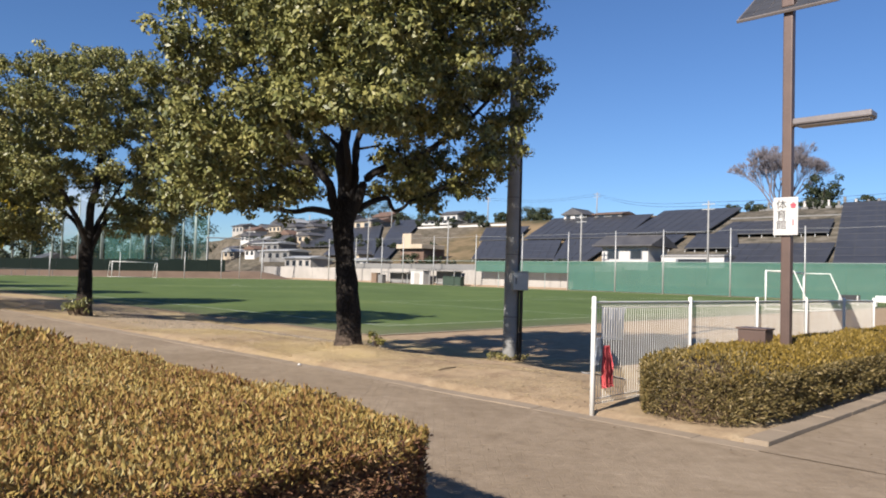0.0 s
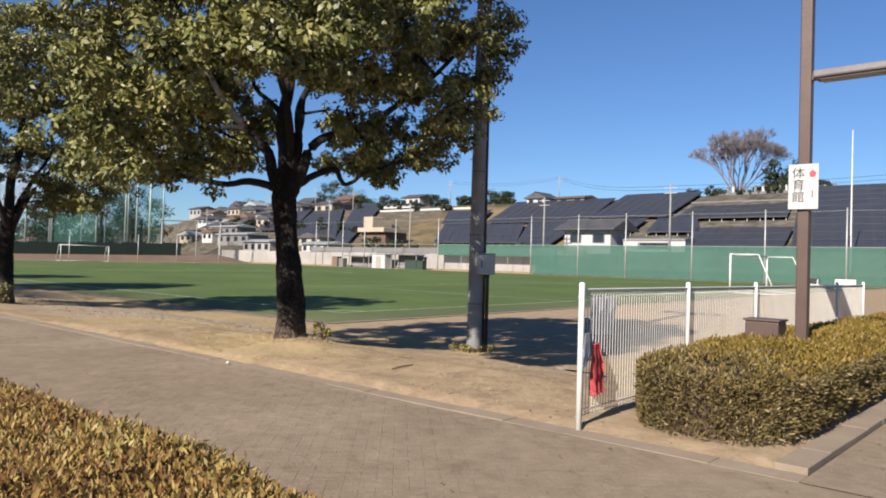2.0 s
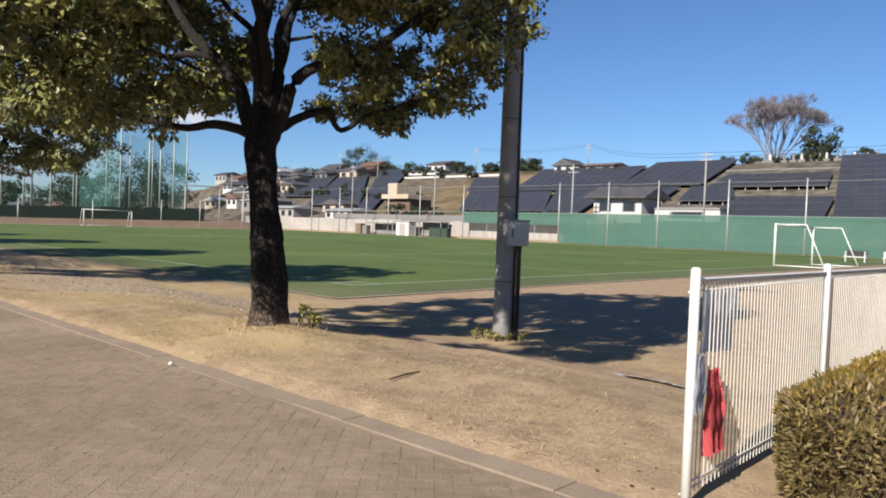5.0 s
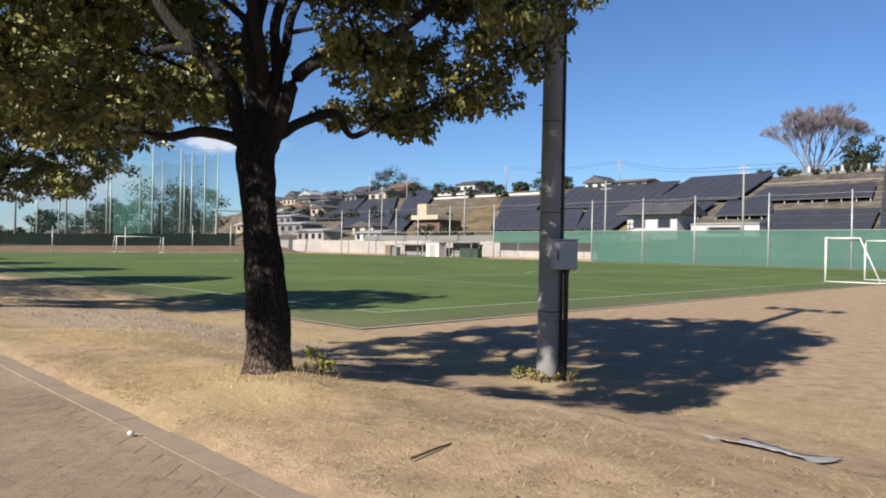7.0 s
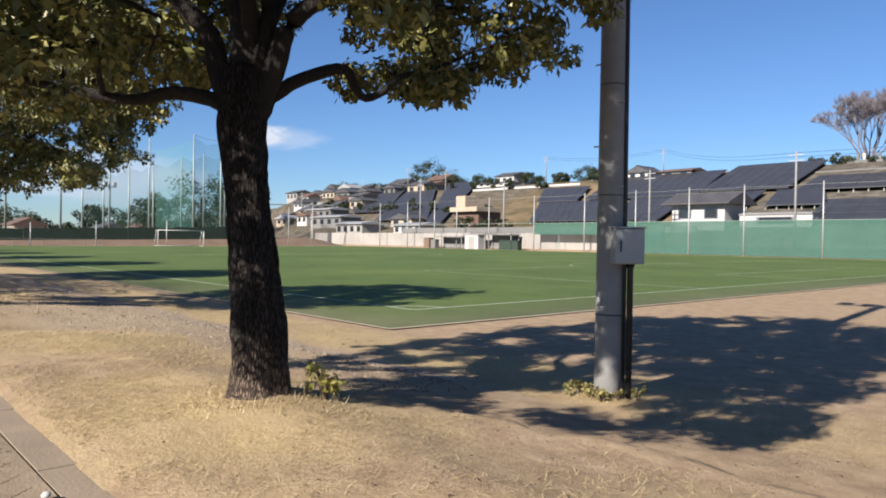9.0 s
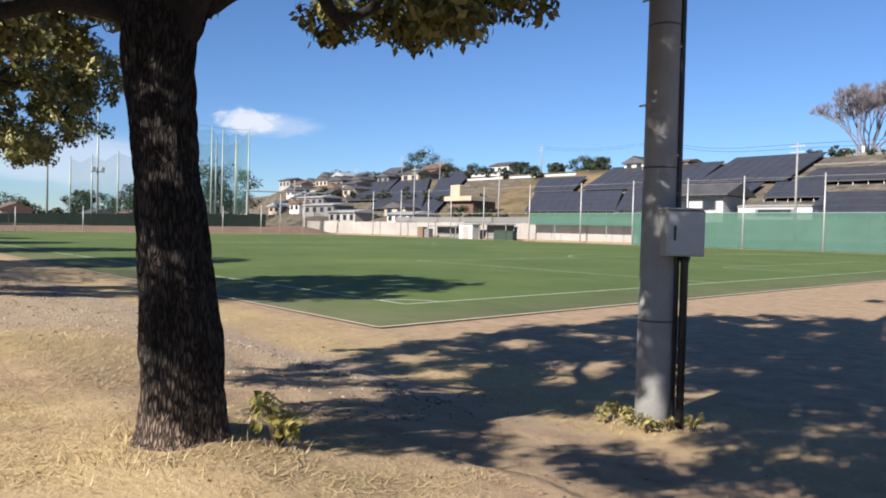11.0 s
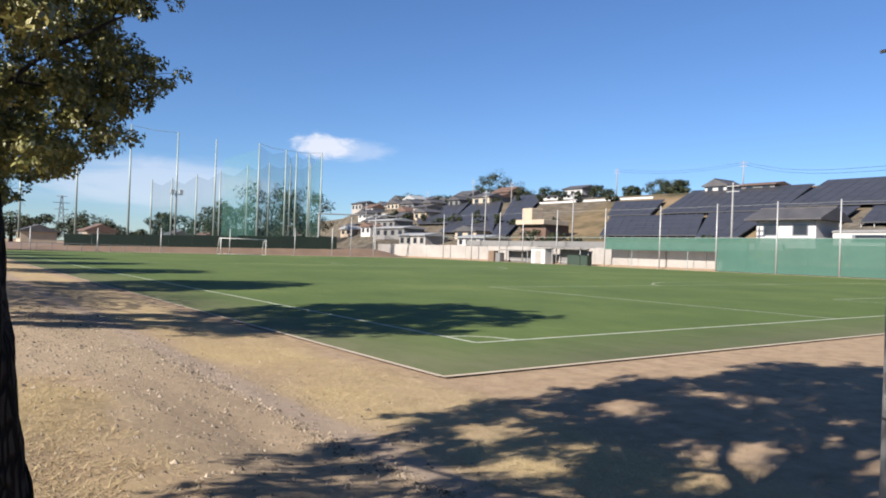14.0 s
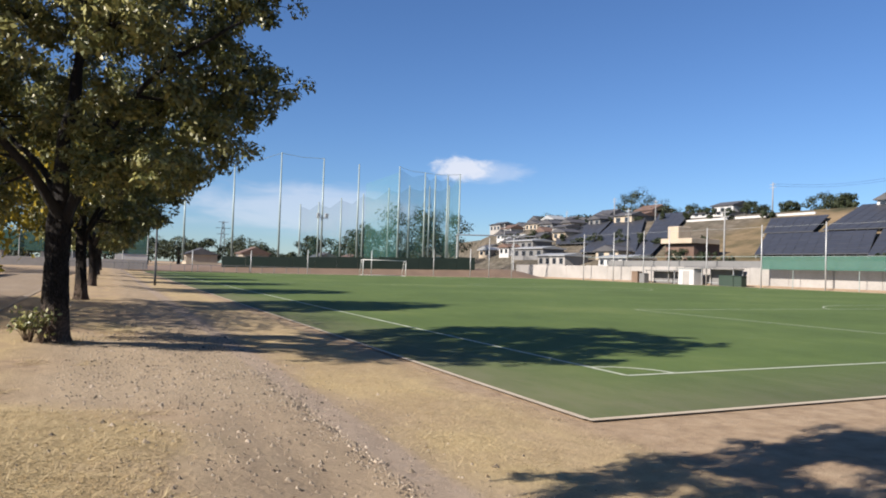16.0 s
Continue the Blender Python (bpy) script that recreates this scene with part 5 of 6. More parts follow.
tagged(mesh_object("wall_coping", boxed(-150, -112, 139.6, 140.0, 14.6, 15.5, 0.05), M_HOUSEWHITE), "white concrete coping above the brown slope", "wall", kind="structure")
tagged(mesh_object("wall_terrace", boxed(-106, -60, 100.6, 101.0, 0.5, 4.15, 0.05), M_WALL), "pale terrace wall below the solar arrays", "wall", kind="structure")

# ---- utility poles and cables ----
def utility_pole(x, y, z, top, arms=True):
    root = empty("utility_pole", pose(x, y, z))
    part("shaft", tube(bmesh.new(), [(0, 0, -0.5), (0, 0, top)], [0.17, 0.1], 10), M_CONCRETE, root, smooth=True)
    if arms:
        for k in range(2):
            part("crossarm", boxed(-0.9, 0.9, -0.05, 0.05, top - 0.5 - 0.7 * k, top - 0.4 - 0.7 * k), M_STEEL, root)
    return tagged(root, "slim grey utility pole with crossarms", "utility pole", "utility poles")


UP = [(-43.4, 94.5, 2.0, 10.9), (-92.3, 94.5, 2.0, 9.9), (-115, 94.5, 2.0, 11.5), (-62.5, 92.8, 1.0, 10.7), (-160, 140, 14, 7.5), (-190, 150, 17, 8), (-128, 146, 16.5, 7), (-98, 152, 17, 6.5), (-205, 120, 5, 11), (-230, 160, 18, 6)]
for a in UP:
    utility_pole(*a)
line = empty("overhead_cable")
pts = [(-128, 146, 23.2), (-98, 152, 23.2), (-43.4, 94.5, 12.7), (10, 98, 15.5)]
for a, b in zip(pts, pts[1:]):
    for off in (0, 0.5):
        seg = [Vector(a).lerp(Vector(b), k / 10) - Vector((0, 0, 1.1 * math.sin(math.pi * k / 10) + off)) for k in range(11)]
        part("strand", tube(bmesh.new(), seg, [0.022] * 11, 4), M_DARKPIPE, line)
tagged(line, "thin dark overhead cables strung between poles", "cable")

# ---- west end: earth bank, windscreen, practice cage ----
def bank_z(x, y):
    return -0.2 + (0.7 + 0.02 * min(75, max(0, y - 20))) * smooth01((-129 - x) / 5) * smooth01((y - 14) / 12) * (1 - smooth01((y - 80) / 12))


tagged(grid_sheet("bank", spaced([(-190, -134, 8), (-134, -128, 0.6)]), spaced([(6, 96, 3)]), bank_z, M_EARTH), "red-brown earth bank behind the far goal", "bank", kind="structure")
screen = empty("windscreen", pose(0, 0, 0))
for i in range(12):
    a = 26 + i * 3.9
    part("panel", boxed(-133.1, -133.0, a, a + 3.86, 0.5 + 0.06 * i, 2.35 + 0.12 * i + 0.06 * math.sin(i * 3)), M_NETDARK, screen)
tagged(screen, "dark green windscreen along the earth bank", "windscreen")
cage = empty("practice_cage")
tagged(cage, "tall pale green masts carrying thin golf practice nets", "net cage")
FRONT = [(20.6, 15.0), (28.6, 18.6), (36.7, 21.4), (44.5, 21.1), (51.3, 20.6), (59.5, 20.9), (64.9, 20.2), (67.1, 19.8), (69.8, 20.0), (72.5, 20.5)]
BACK = [(46, 14.3), (50, 15), (55, 16.2), (60, 17.5), (66, 19.3), (71, 20.2), (76, 20.5), (81, 21)]
for y, top in FRONT:
    part("mast", tube(bmesh.new(), [(-140, y, 1.5), (-140, y, top)], [0.19, 0.11], 8), M_GREENPOLE, cage, smooth=True)
for y, top in BACK:
    part("mast", tube(bmesh.new(), [(-163, y, 1.5), (-163, y, top)], [0.19, 0.12], 8), M_GREENPOLE, cage, smooth=True)
for (a, ta), (b, tb) in list(zip(FRONT, FRONT[1:]))[5:] + list(zip(BACK, BACK[1:])):
    x = -140.15 if (a, ta) in FRONT else -163.15
    bm = bmesh.new()
    vs = [bm.verts.new(p) for p in ((x, a, 2.4), (x, b, 2.4), (x, b, tb - 0.4), (x, (a + b) / 2, min(ta, tb) - 1.1), (x, a, ta - 0.4))]
    bm.faces.new(vs)
    bmesh.ops.solidify(bm, geom=bm.faces[:], thickness=0.02)
    part("net", bm, M_NETFINE, cage, "thin green net")
for y0, y1, x in ((72.5, 81, -140.1), (59.5, 60.5, -140.1)):
    bm = bmesh.new()
    vs = [bm.verts.new(p) for p in ((-140.1, y0, 2.4), (-163, y1, 2.4), (-163, y1, 19.8), (-140.1, y0, 19.8))]
    bm.faces.new(vs)
    bmesh.ops.solidify(bm, geom=bm.faces[:], thickness=0.02)
    part("net", bm, M_NETFINE, cage, "thin green net")
for (a, ta), (b, tb) in ((FRONT[1], FRONT[2]), (FRONT[2], FRONT[3]), (FRONT[5], FRONT[6]), (FRONT[6], FRONT[9])):
    part("head_cable", tube(bmesh.new(), [(-140, a, ta - 0.1), (-140, (a + b) / 2, (ta + tb) / 2 - 0.35), (-140, b, tb - 0.1)], [0.04] * 3, 5), M_GREENPOLE, cage)
for y, h in ((39.3, 4.0), (50.5, 4.3), (62.3, 4.9), (69.7, 5.2), (73.6, 7.4), (78.5, 6.3), (30, 3.6), (21, 3.4)):
    p = empty("net_post", pose(-128.9, y, field_z(0, y)))
    part("shaft", tube(bmesh.new(), [(0, 0, -0.3), (0, 0, h)], [0.08, 0.07], 8), M_STEEL, p, smooth=True)
    tagged(p, "pale steel post behind the far goal", "post", "posts behind the goal")
bar = empty("gantry", pose(-136, 0, 0))
part("beam", tube(bmesh.new(), [(0, 70, 8.1), (0, 88, 8.6)], [0.12] * 2, 8), M_STEEL, bar)
part("support", tube(bmesh.new(), [(0, 83, -0.5), (0, 83, 8.4)], [0.12] * 2, 8), M_STEEL, bar)
part("support", tube(bmesh.new(), [(0, 70.3, -0.5), (0, 70.3, 8.1)], [0.12] * 2, 8), M_STEEL, bar)
tagged(bar, "grey pipe gantry beside the practice nets", "gantry")

for s in (-1, 1):
    part("floodlight", boxed(-139.9, -139.5, 44.5 + s * 0.75 - 0.3, 44.5 + s * 0.75 + 0.3, 10.2, 10.9, 0.05), M_BOX, cage)
part("light_bracket", boxed(-139.95, -139.85, 43.4, 45.6, 10.0, 10.15), M_STEEL, cage)
side = empty("side_fence")
for i in range(9):
    y = -14 + i * 3.6
    part("post", tube(bmesh.new(), [(-136, y, -0.3), (-136, y, 6.2)], [0.08, 0.07], 6), M_STEEL, side)
    if i < 8:
        part("net_panel", boxed(-136.06, -136.04, y + 0.06, y + 3.54, 2.2, 5.2), M_NET, side, "green net")
        part("low_wall", boxed(-136.2, -135.9, y + 0.02, y + 3.58, -0.3, 1.3, 0.02), M_WALL, side, "pale block wall")
tagged(side, "green net fence on steel posts over a pale wall", "fence")
# ---- distant vegetation ----
def far_tree(x, y, z, r, h, n, seed, material=None, leaf=0.5, name="tree", label="dark evergreen tree in the distance"):
    rs = np.random.default_rng(seed)
    root = empty(name, pose(x, y, z))
    part("trunk", tube(bmesh.new(), [(0, 0, -1), (0, 0, h * 0.6)], [r * 0.09, r * 0.04], 7), M_BARK, root)
    cs, sp = [], []
    for i in range(n):
        d = rs.normal(size=3)
        d /= np.linalg.norm(d)
        k = 0.55 + 0.45 * rs.random()
        cs.append((d[0] * r * k, d[1] * r * k, h * 0.58 + d[2] * h * 0.4 * k))
        sp.append(r * (0.2 + 0.2 * rs.random()))
    tagged(leaf_cloud("crown", cs, 60, leaf, sp, material or M_DARKTREE, root, rs), kind="stuff")
    return tagged(root, label, "tree", "distant trees")


for i, (x, y, r, h) in enumerate(((-205, 88, 9, 19), (-200, 97, 8, 17), (-206, 75, 6, 13))):
    far_tree(x, y, 1.0, r, h, 60, 20 + i, leaf=0.7, label="dark evergreen tree behind the practice nets")
for i, (x, y, r, h) in enumerate(((-214, 181, 8, 13), (-224, 184, 5, 13), (-206, 178, 6, 7.5), (-160, 176, 4, 4.5), (-150, 178, 3, 4), (-255, 170, 6, 6), (-240, 172, 5, 5), (-190, 170, 5, 5), (-175, 168, 4, 4.5), (-133, 170, 5, 4), (-124, 165, 3, 3.5))):
    far_tree(x, y, ground_z(x, y) - 0.4, r, h + 1.5, 36, 40 + i, leaf=0.55, label="dark tree on the hill ridge")
rng = random.Random(37)
for i in range(22):
    x, y = -215 + 4.6 * i + rng.uniform(-2, 2), 101 + (i * 23) % 47
    far_tree(x, y, ground_z(x, y) - 0.3, rng.uniform(1.0, 2.2), rng.uniform(2.0, 4.2), 14, 300 + i, leaf=0.4, name="shrub", label="dark shrub between houses on the slope")
for i in range(26):
    a = i / 25
    far_tree(-300 + 30 * math.sin(i * 2.2), -60 + 190 * a, 0, 8 + 3 * math.sin(i * 1.3), 10 + 3 * math.sin(i * 2.9), 26, 70 + i, leaf=1.0, label="dark distant tree beyond the sports ground")
for i in range(9):
    far_tree(-63 + 3.1 * i, 149 + 2 * math.sin(i * 2), 16.2, 1.8, 2.2 + 0.8 * math.sin(i * 1.7), 14, 120 + i, leaf=0.4, name="shrub", label="dark evergreen shrub on the ridge")
far_tree(-46, 150, 16.0, 3.4, 8.5, 26, 140, leaf=0.5, label="dark evergreen tree beside the bare tree")
for i, (x, y) in enumerate(((-108, 99.5), (-104.5, 101), (-101.5, 100.5), (-72, 102), (-98, 101))):
    far_tree(x, y, 2.5, 1.6, 4.5 - 0.5 * i, 16, 150 + i, leaf=0.35, name="shrub", label="brown-green shrub on the terrace")


def bare_tree(x, y, z, h, r, seed):
    """A broad leafless tree: many rising stems ending in a haze of twigs."""
    rs = random.Random(seed)
    root = empty("bare_tree", pose(x, y, z))
    bm = bmesh.new()

    def grow(p, d, length, rad, level):
        q = p + d * length
        mid = p.lerp(q, 0.5) + Vector((rs.uniform(-1, 1), rs.uniform(-1, 1), 0)) * length * 0.05
        tube(bm, [p, mid, q], [rad, rad * 0.85, rad * 0.65], 3 if level > 2 else 6, False)
        if level < 6:
            for _ in range(3 if level < 2 else 4 if level < 4 else 5):
                nd = (d + Vector((rs.uniform(-1, 1), rs.uniform(-1, 1), rs.uniform(-0.25, 0.55))) * (0.3 + 0.06 * level)).normalized()
                grow(q, nd, length * rs.uniform(0.6, 0.82), max(rad * 0.55, 0.024), level + 1)

    tube(bm, [(0, 0, -0.5), (0, 0, h * 0.1)], [0.5, 0.4], 8)
    for k in range(9):
        a = k * 2.4
        u = 0.7 + 0.3 * ((k + 0.5) / 9)
        d = Vector((math.cos(a) * math.sqrt(1 - u * u), math.sin(a) * math.sqrt(1 - u * u), u))
        grow(Vector((0.5 * math.cos(a), 0.5 * math.sin(a), h * 0.04)), d, h * 0.27, 0.19, 1)
    tagged(part("branchwork", bm, M_TWIGFAR, root), kind="stuff")
    return tagged(root, "broad leafless winter tree on the ridge", "tree")


M_TWIGFAR = surface("grey_brown_twigs", (0.1, 0.09, 0.1), (0.16, 0.145, 0.16), 0.9, 0, 1, 10, 0)
bare_tree(-54.5, 150, 16.3, 15.5, 9, 1)
far_tree(-47.5, 153, 16.3, 3.0, 5.0, 40, 171, leaf=0.5, label="dark evergreen tree on the hill ridge")

rng = random.Random(23)
for i in range(15):
    x, y = -58 + 1.55 * i + rng.uniform(-0.4, 0.4), 147 + rng.uniform(-1.5, 1.5)
    w, h = rng.uniform(0.3, 0.55), rng.uniform(0.8, 1.7)
    stone = empty("stone_marker", pose(x, y, ground_z(x, y)))
    part("plinth", boxed(-w - 0.15, w + 0.15, -0.4, 0.4, -0.6, 0.35, 0.03), M_WALLGREY, stone)
    part("slab", boxed(-w / 2, w / 2, -0.18, 0.18, 0.35, 0.35 + h, 0.04), M_WALLGREY if i % 3 else M_HOUSEWHITE, stone)
    tagged(stone, "small grey upright stone marker on the ridge", "stone", "stone markers")
tagged(mesh_object("wall_ridge", boxed(-59, -30, 137.5, 137.9, 12.0, 14.6, 0.05), M_WALLGREY), "low grey terrace wall below the stone markers", "wall", kind="structure")
far_tree(-30.5, 2.0, 0, 5.6, 5.6, 300, 160, M_LEAFGOLD, 0.2, label="yellow-leaved tree beyond the footpath")
for i in range(5):
    far_tree(-78 - 9 * i, -4 - 3 * i, 0, 4, 8 + i % 2, 50, 170 + i, leaf=0.4, label="dark evergreen tree beyond the footpath")
hedge("hedge", -70.0, -22.1, -0.2, 1.7, 0.9, 120, 0.2, M_DARKTREE, 9, "dark clipped hedge along the far footpath")
house(-188, 38, 0.4, 6, 6, 3.4, 1.4, M_RENDER, M_ROOFBROWN, "cream two-storey house beyond the sports ground", "x", 3)
for i in range(9):
    x, y = -225 + 12 * math.sin(i * 3.3), -40 + 17 * i
    house(x, y, 0.2, 9 + i % 3, 8, 3.2 + i % 2, 1.6, [M_HOUSEWHITE, M_RENDER, M_WALLGREY][i % 3], [M_ROOF, M_ROOFBROWN][i % 2], "low house beyond the sports ground", "x", 3)


# ---- west lamp post ----
lamp = empty("lamp_post", pose(-59.8, 11.65, ground_z(-59.8, 11.65)))
part("pole", tube(bmesh.new(), [(0, 0, -0.2), (0, 0, 0.5), (0, 0, 3.9)], [0.09, 0.065, 0.055], 10), M_DARKPIPE, lamp, smooth=True)
part("crossarm", boxed(-0.35, 0.35, -0.03, 0.03, 3.55, 3.62, 0.005), M_DARKPIPE, lamp)
for s in (-1, 1):
    part("lamp_head", boxed(s * 0.28 - 0.12, s * 0.28 + 0.12, -0.12, 0.12, 3.63, 3.95, 0.03), M_DARKPIPE, lamp)
tagged(lamp, "dark slim lamp post beside the pitch", "lamp post")
low = empty("low_rail")
for i in range(20):
    part("post", tube(bmesh.new(), [(-128.5, 8 + 2.2 * i * 0.9 - 6, -0.4), (-128.5, 8 + 2.2 * i * 0.9 - 6, 0.9)], [0.05] * 2, 6), M_WALLGREY, low)
part("rail", tube(bmesh.new(), [(-128.5, 2, 0.85), (-128.5, 40, 0.85)], [0.04] * 2, 6), M_WALLGREY, low)
tagged(low, "low grey rail at the end of the ground", "rail")

# ---- clouds ----
def cloud(x, y, z, w, h, seed, dense, soft=(0.3, 0.8)):
    m, nt, b = nodes_of("cloud_vapour")
    tc = nt.nodes.new("ShaderNodeTexCoord")
    gr = nt.nodes.new("ShaderNodeTexGradient")
    gr.gradient_type = "SPHERICAL"
    nt.links.new(tc.outputs["Object"], gr.inputs[0])
    mp = nt.nodes.new("ShaderNodeMapping")
    mp.inputs["Location"].default_value = (seed, seed * 0.7, 0)
    mp.inputs["Scale"].default_value = (1.3, 1.1, 1)
    nt.links.new(tc.outputs["Object"], mp.inputs[0])
    n = noise_node(nt, 1.9, 7, mp.outputs[0], 0.62, 0.5)
    f = calc(nt, "ADD", calc(nt, "MULTIPLY", gr.outputs["Fac"], 1.35), calc(nt, "MULTIPLY", calc(nt, "SUBTRACT", n.outputs[0], 0.5), 1.25))
    r = nt.nodes.new("ShaderNodeMapRange")
    r.interpolation_type = "SMOOTHSTEP"
    r.inputs[1].default_value, r.inputs[2].default_value, r.inputs[4].default_value = soft[0], soft[1], dense
    nt.links.new(f, r.inputs[0])
    em = nt.nodes.new("ShaderNodeEmission")
    em.inputs[0].default_value = (0.90, 0.94, 1.0, 1)
    em.inputs[1].default_value = 0.41
    tr = nt.nodes.new("ShaderNodeBsdfTransparent")
    mx = nt.nodes.new("ShaderNodeMixShader")
    nt.links.new(r.outputs[0], mx.inputs[0])
    nt.links.new(tr.outputs[0], mx.inputs[1])
    nt.links.new(em.outputs[0], mx.inputs[2])
    nt.links.new(mx.outputs[0], nt.nodes["Material Output"].inputs[0])
    bm = bmesh.new()
    bmesh.ops.create_grid(bm, x_segments=1, y_segments=1, size=1)
    ob = mesh_object("backdrop_cloud", bm, m)
    ob.matrix_world = look((x, y, z), (-10, 9, 1.4)) @ Matrix.Diagonal((w, h, 1, 1))
    ob.visible_shadow = False
    return tagged(ob, "soft white cloud low in the blue sky", "cloud", kind="structure")


cloud(-900, 446, 140, 64, 27, 1.7, 0.9, (0.32, 0.9))
cloud(-910, 500, 140, 75, 22, 5.6, 0.34, (0.15, 1.05))
cloud(-950, 250, 75, 230, 50, 8.3, 0.5, (0.22, 0.95))

# ---- litter, stones, straw and weeds on the verge ----
def sprout(x, y, z, r, n, seed, material, label, leaf=0.07):
    rs = np.random.default_rng(seed)
    root = empty("sapling", pose(x, y, z))
    sb = bmesh.new()
    cs = []
    for k in range(n):
        a = rs.uniform(0, 6.28)
        e = Vector((math.cos(a) * r * rs.uniform(0.3, 1), math.sin(a) * r * rs.uniform(0.3, 1), r * rs.uniform(0.8, 2.0)))
        tube(sb, [(0, 0, -0.03), e * 0.5 + Vector((0, 0, 0.04)), e], [0.007, 0.005, 0.002], 4, False)
        cs.append(tuple(e))
    tagged(part("stem", sb, M_TWIG, root), kind="stuff")
    tagged(leaf_cloud("foliage", cs, 9, leaf, [r * 0.45] * n, material, root, rs), kind="stuff")
    return tagged(root, label, "sapling")


M_WEEDDARK = leaf_material("dull_green_weed", [(0.1, (0.06, 0.06, 0.018)), (0.6, (0.17, 0.16, 0.05)), (1.0, (0.36, 0.29, 0.12))], 0.6, 0.25)
M_WEED = leaf_material("yellow_green_weed", [(0.1, (0.15, 0.145, 0.0308)), (0.6, (0.326, 0.299, 0.0748)), (1.0, (0.475, 0.405, 0.15))], 0.5, 0.4)
sprout(-9.85, 8.37, ground_z(-9.85, 8.37), 0.13, 11, 1, M_WEED, "yellow-green sapling at the foot of the tree", 0.07)
for i, (dx, dy) in enumerate(((-0.2, -0.12), (0.05, -0.24), (0.22, -0.14), (-0.05, 0.2), (-0.36, -0.05), (-0.3, -0.28), (0.34, 0.05), (0.14, -0.34), (-0.12, -0.2))):
    sprout(-9.7 + dx, 11.9 + dy, ground_z(-9.7 + dx, 11.9 + dy), 0.07, 5, 10 + i, M_WEEDDARK, "low green weed at the foot of the pole", 0.05)
for i, (dx, dy) in enumerate(((0.25, -0.42), (0.02, -0.5), (0.36, -0.25))):
    sprout(-22.9 + dx, 8.1 + dy, ground_z(-22.9 + dx, 8.1 + dy), 0.25, 15, 20 + i, M_LEAF, "leafy sucker at the foot of the tree", 0.075)


def scatter_stones():
    rs = random.Random(8)
    bm_v, bm_f = [], []
    for k in range(5200):
        if k % 5 == 0:
            x, y = rs.uniform(-20, -11.0), rs.gauss(10.68, 0.07)
        elif k % 3 == 0:
            x, y = rs.uniform(-25, -16.8), rs.uniform(8.2, 11.2)
        else:
            x, y = rs.uniform(-28, -10.5), rs.gauss(9.9, 0.8)
        if not 8.0 < y < 12.4:
            continue
        s = rs.uniform(0.007, 0.022) * (1.7 if rs.random() < 0.08 else 1)
        z = ground_z(x, y)
        i = len(bm_v)
        a = rs.uniform(0, 3)
        for k in range(5):
            t = a + k * 1.257
            q = s * rs.uniform(0.8, 1.3)
            bm_v.append((x + math.cos(t) * q, y + math.sin(t) * q, z - 0.004))
        bm_v.append((x + rs.uniform(-0.3, 0.3) * s, y, z + s * rs.uniform(0.6, 1.0)))
        bm_f += [(i + k, i + (k + 1) % 5, i + 5) for k in range(5)]
    ob = from_arrays("gravel", bm_v, bm_f, M_STONE)
    return tagged(ob, "loose grey gravel stones on the trodden strip", "gravel", kind="stuff")


M_STONE, stone_nt, stone_b = nodes_of("mixed_gravel_stone")
stone_g = stone_nt.nodes.new("ShaderNodeNewGeometry")
stone_nt.links.new(ramp(stone_nt, stone_g.outputs["Random Per Island"], [(0.0, (0.044, 0.0334, 0.0246)), (0.3, (0.15, 0.119, 0.0836)), (0.8, (0.238, 0.194, 0.141)), (1.0, (0.352, 0.29, 0.22))]), stone_b.inputs["Base Color"])
stone_b.inputs["Roughness"].default_value = 0.9
scatter_stones()


def straw():
    """Dead grass blades lying flat on the verge."""
    rs = np.random.default_rng(12)
    n = 90000
    x = rs.uniform(-26, -4.7, n)
    y = np.where(rs.random(n) < 0.72, rs.uniform(6.55, 9.3, n), rs.uniform(11.2, 13.5, n))
    keep = np.array([noise.noise(Vector((a * 0.8, b * 0.8, 4))) + 0.5 * noise.noise(Vector((a * 2.5, b * 2.5, 7))) > (0.6 if -23.5 < a < -17 and b < 11 else -0.9 if (a + 15.2) ** 2 / 5 + (b - 8.2) ** 2 < 1.0 else -0.12) for a, b in zip(x, y)])
    keep &= (x < -9.0) | (rs.random(n) < 0.4)
    x, y = x[keep], y[keep]
    n = len(x)
    z = np.array([ground_z(a, b) for a, b in zip(x, y)])
    an = rs.uniform(0, 6.28, n)
    ln = rs.uniform(0.03, 0.10, n)
    d = np.stack((np.cos(an) * ln, np.sin(an) * ln, rs.uniform(0.0, 0.35, n) * ln), 1)
    sd = np.stack((-np.sin(an), np.cos(an), np.zeros(n)), 1) * 0.003
    p = np.stack((x, y, z + 0.002), 1)
    v = np.empty((n, 4, 3))
    v[:, 0], v[:, 1], v[:, 2], v[:, 3] = p - sd, p + sd, p + d + sd * 0.3, p + d - sd * 0.3
    return tagged(quads("dry_grass", v, M_STRAW), "flattened straw-coloured dead grass blades on the verge", "grass", kind="stuff")


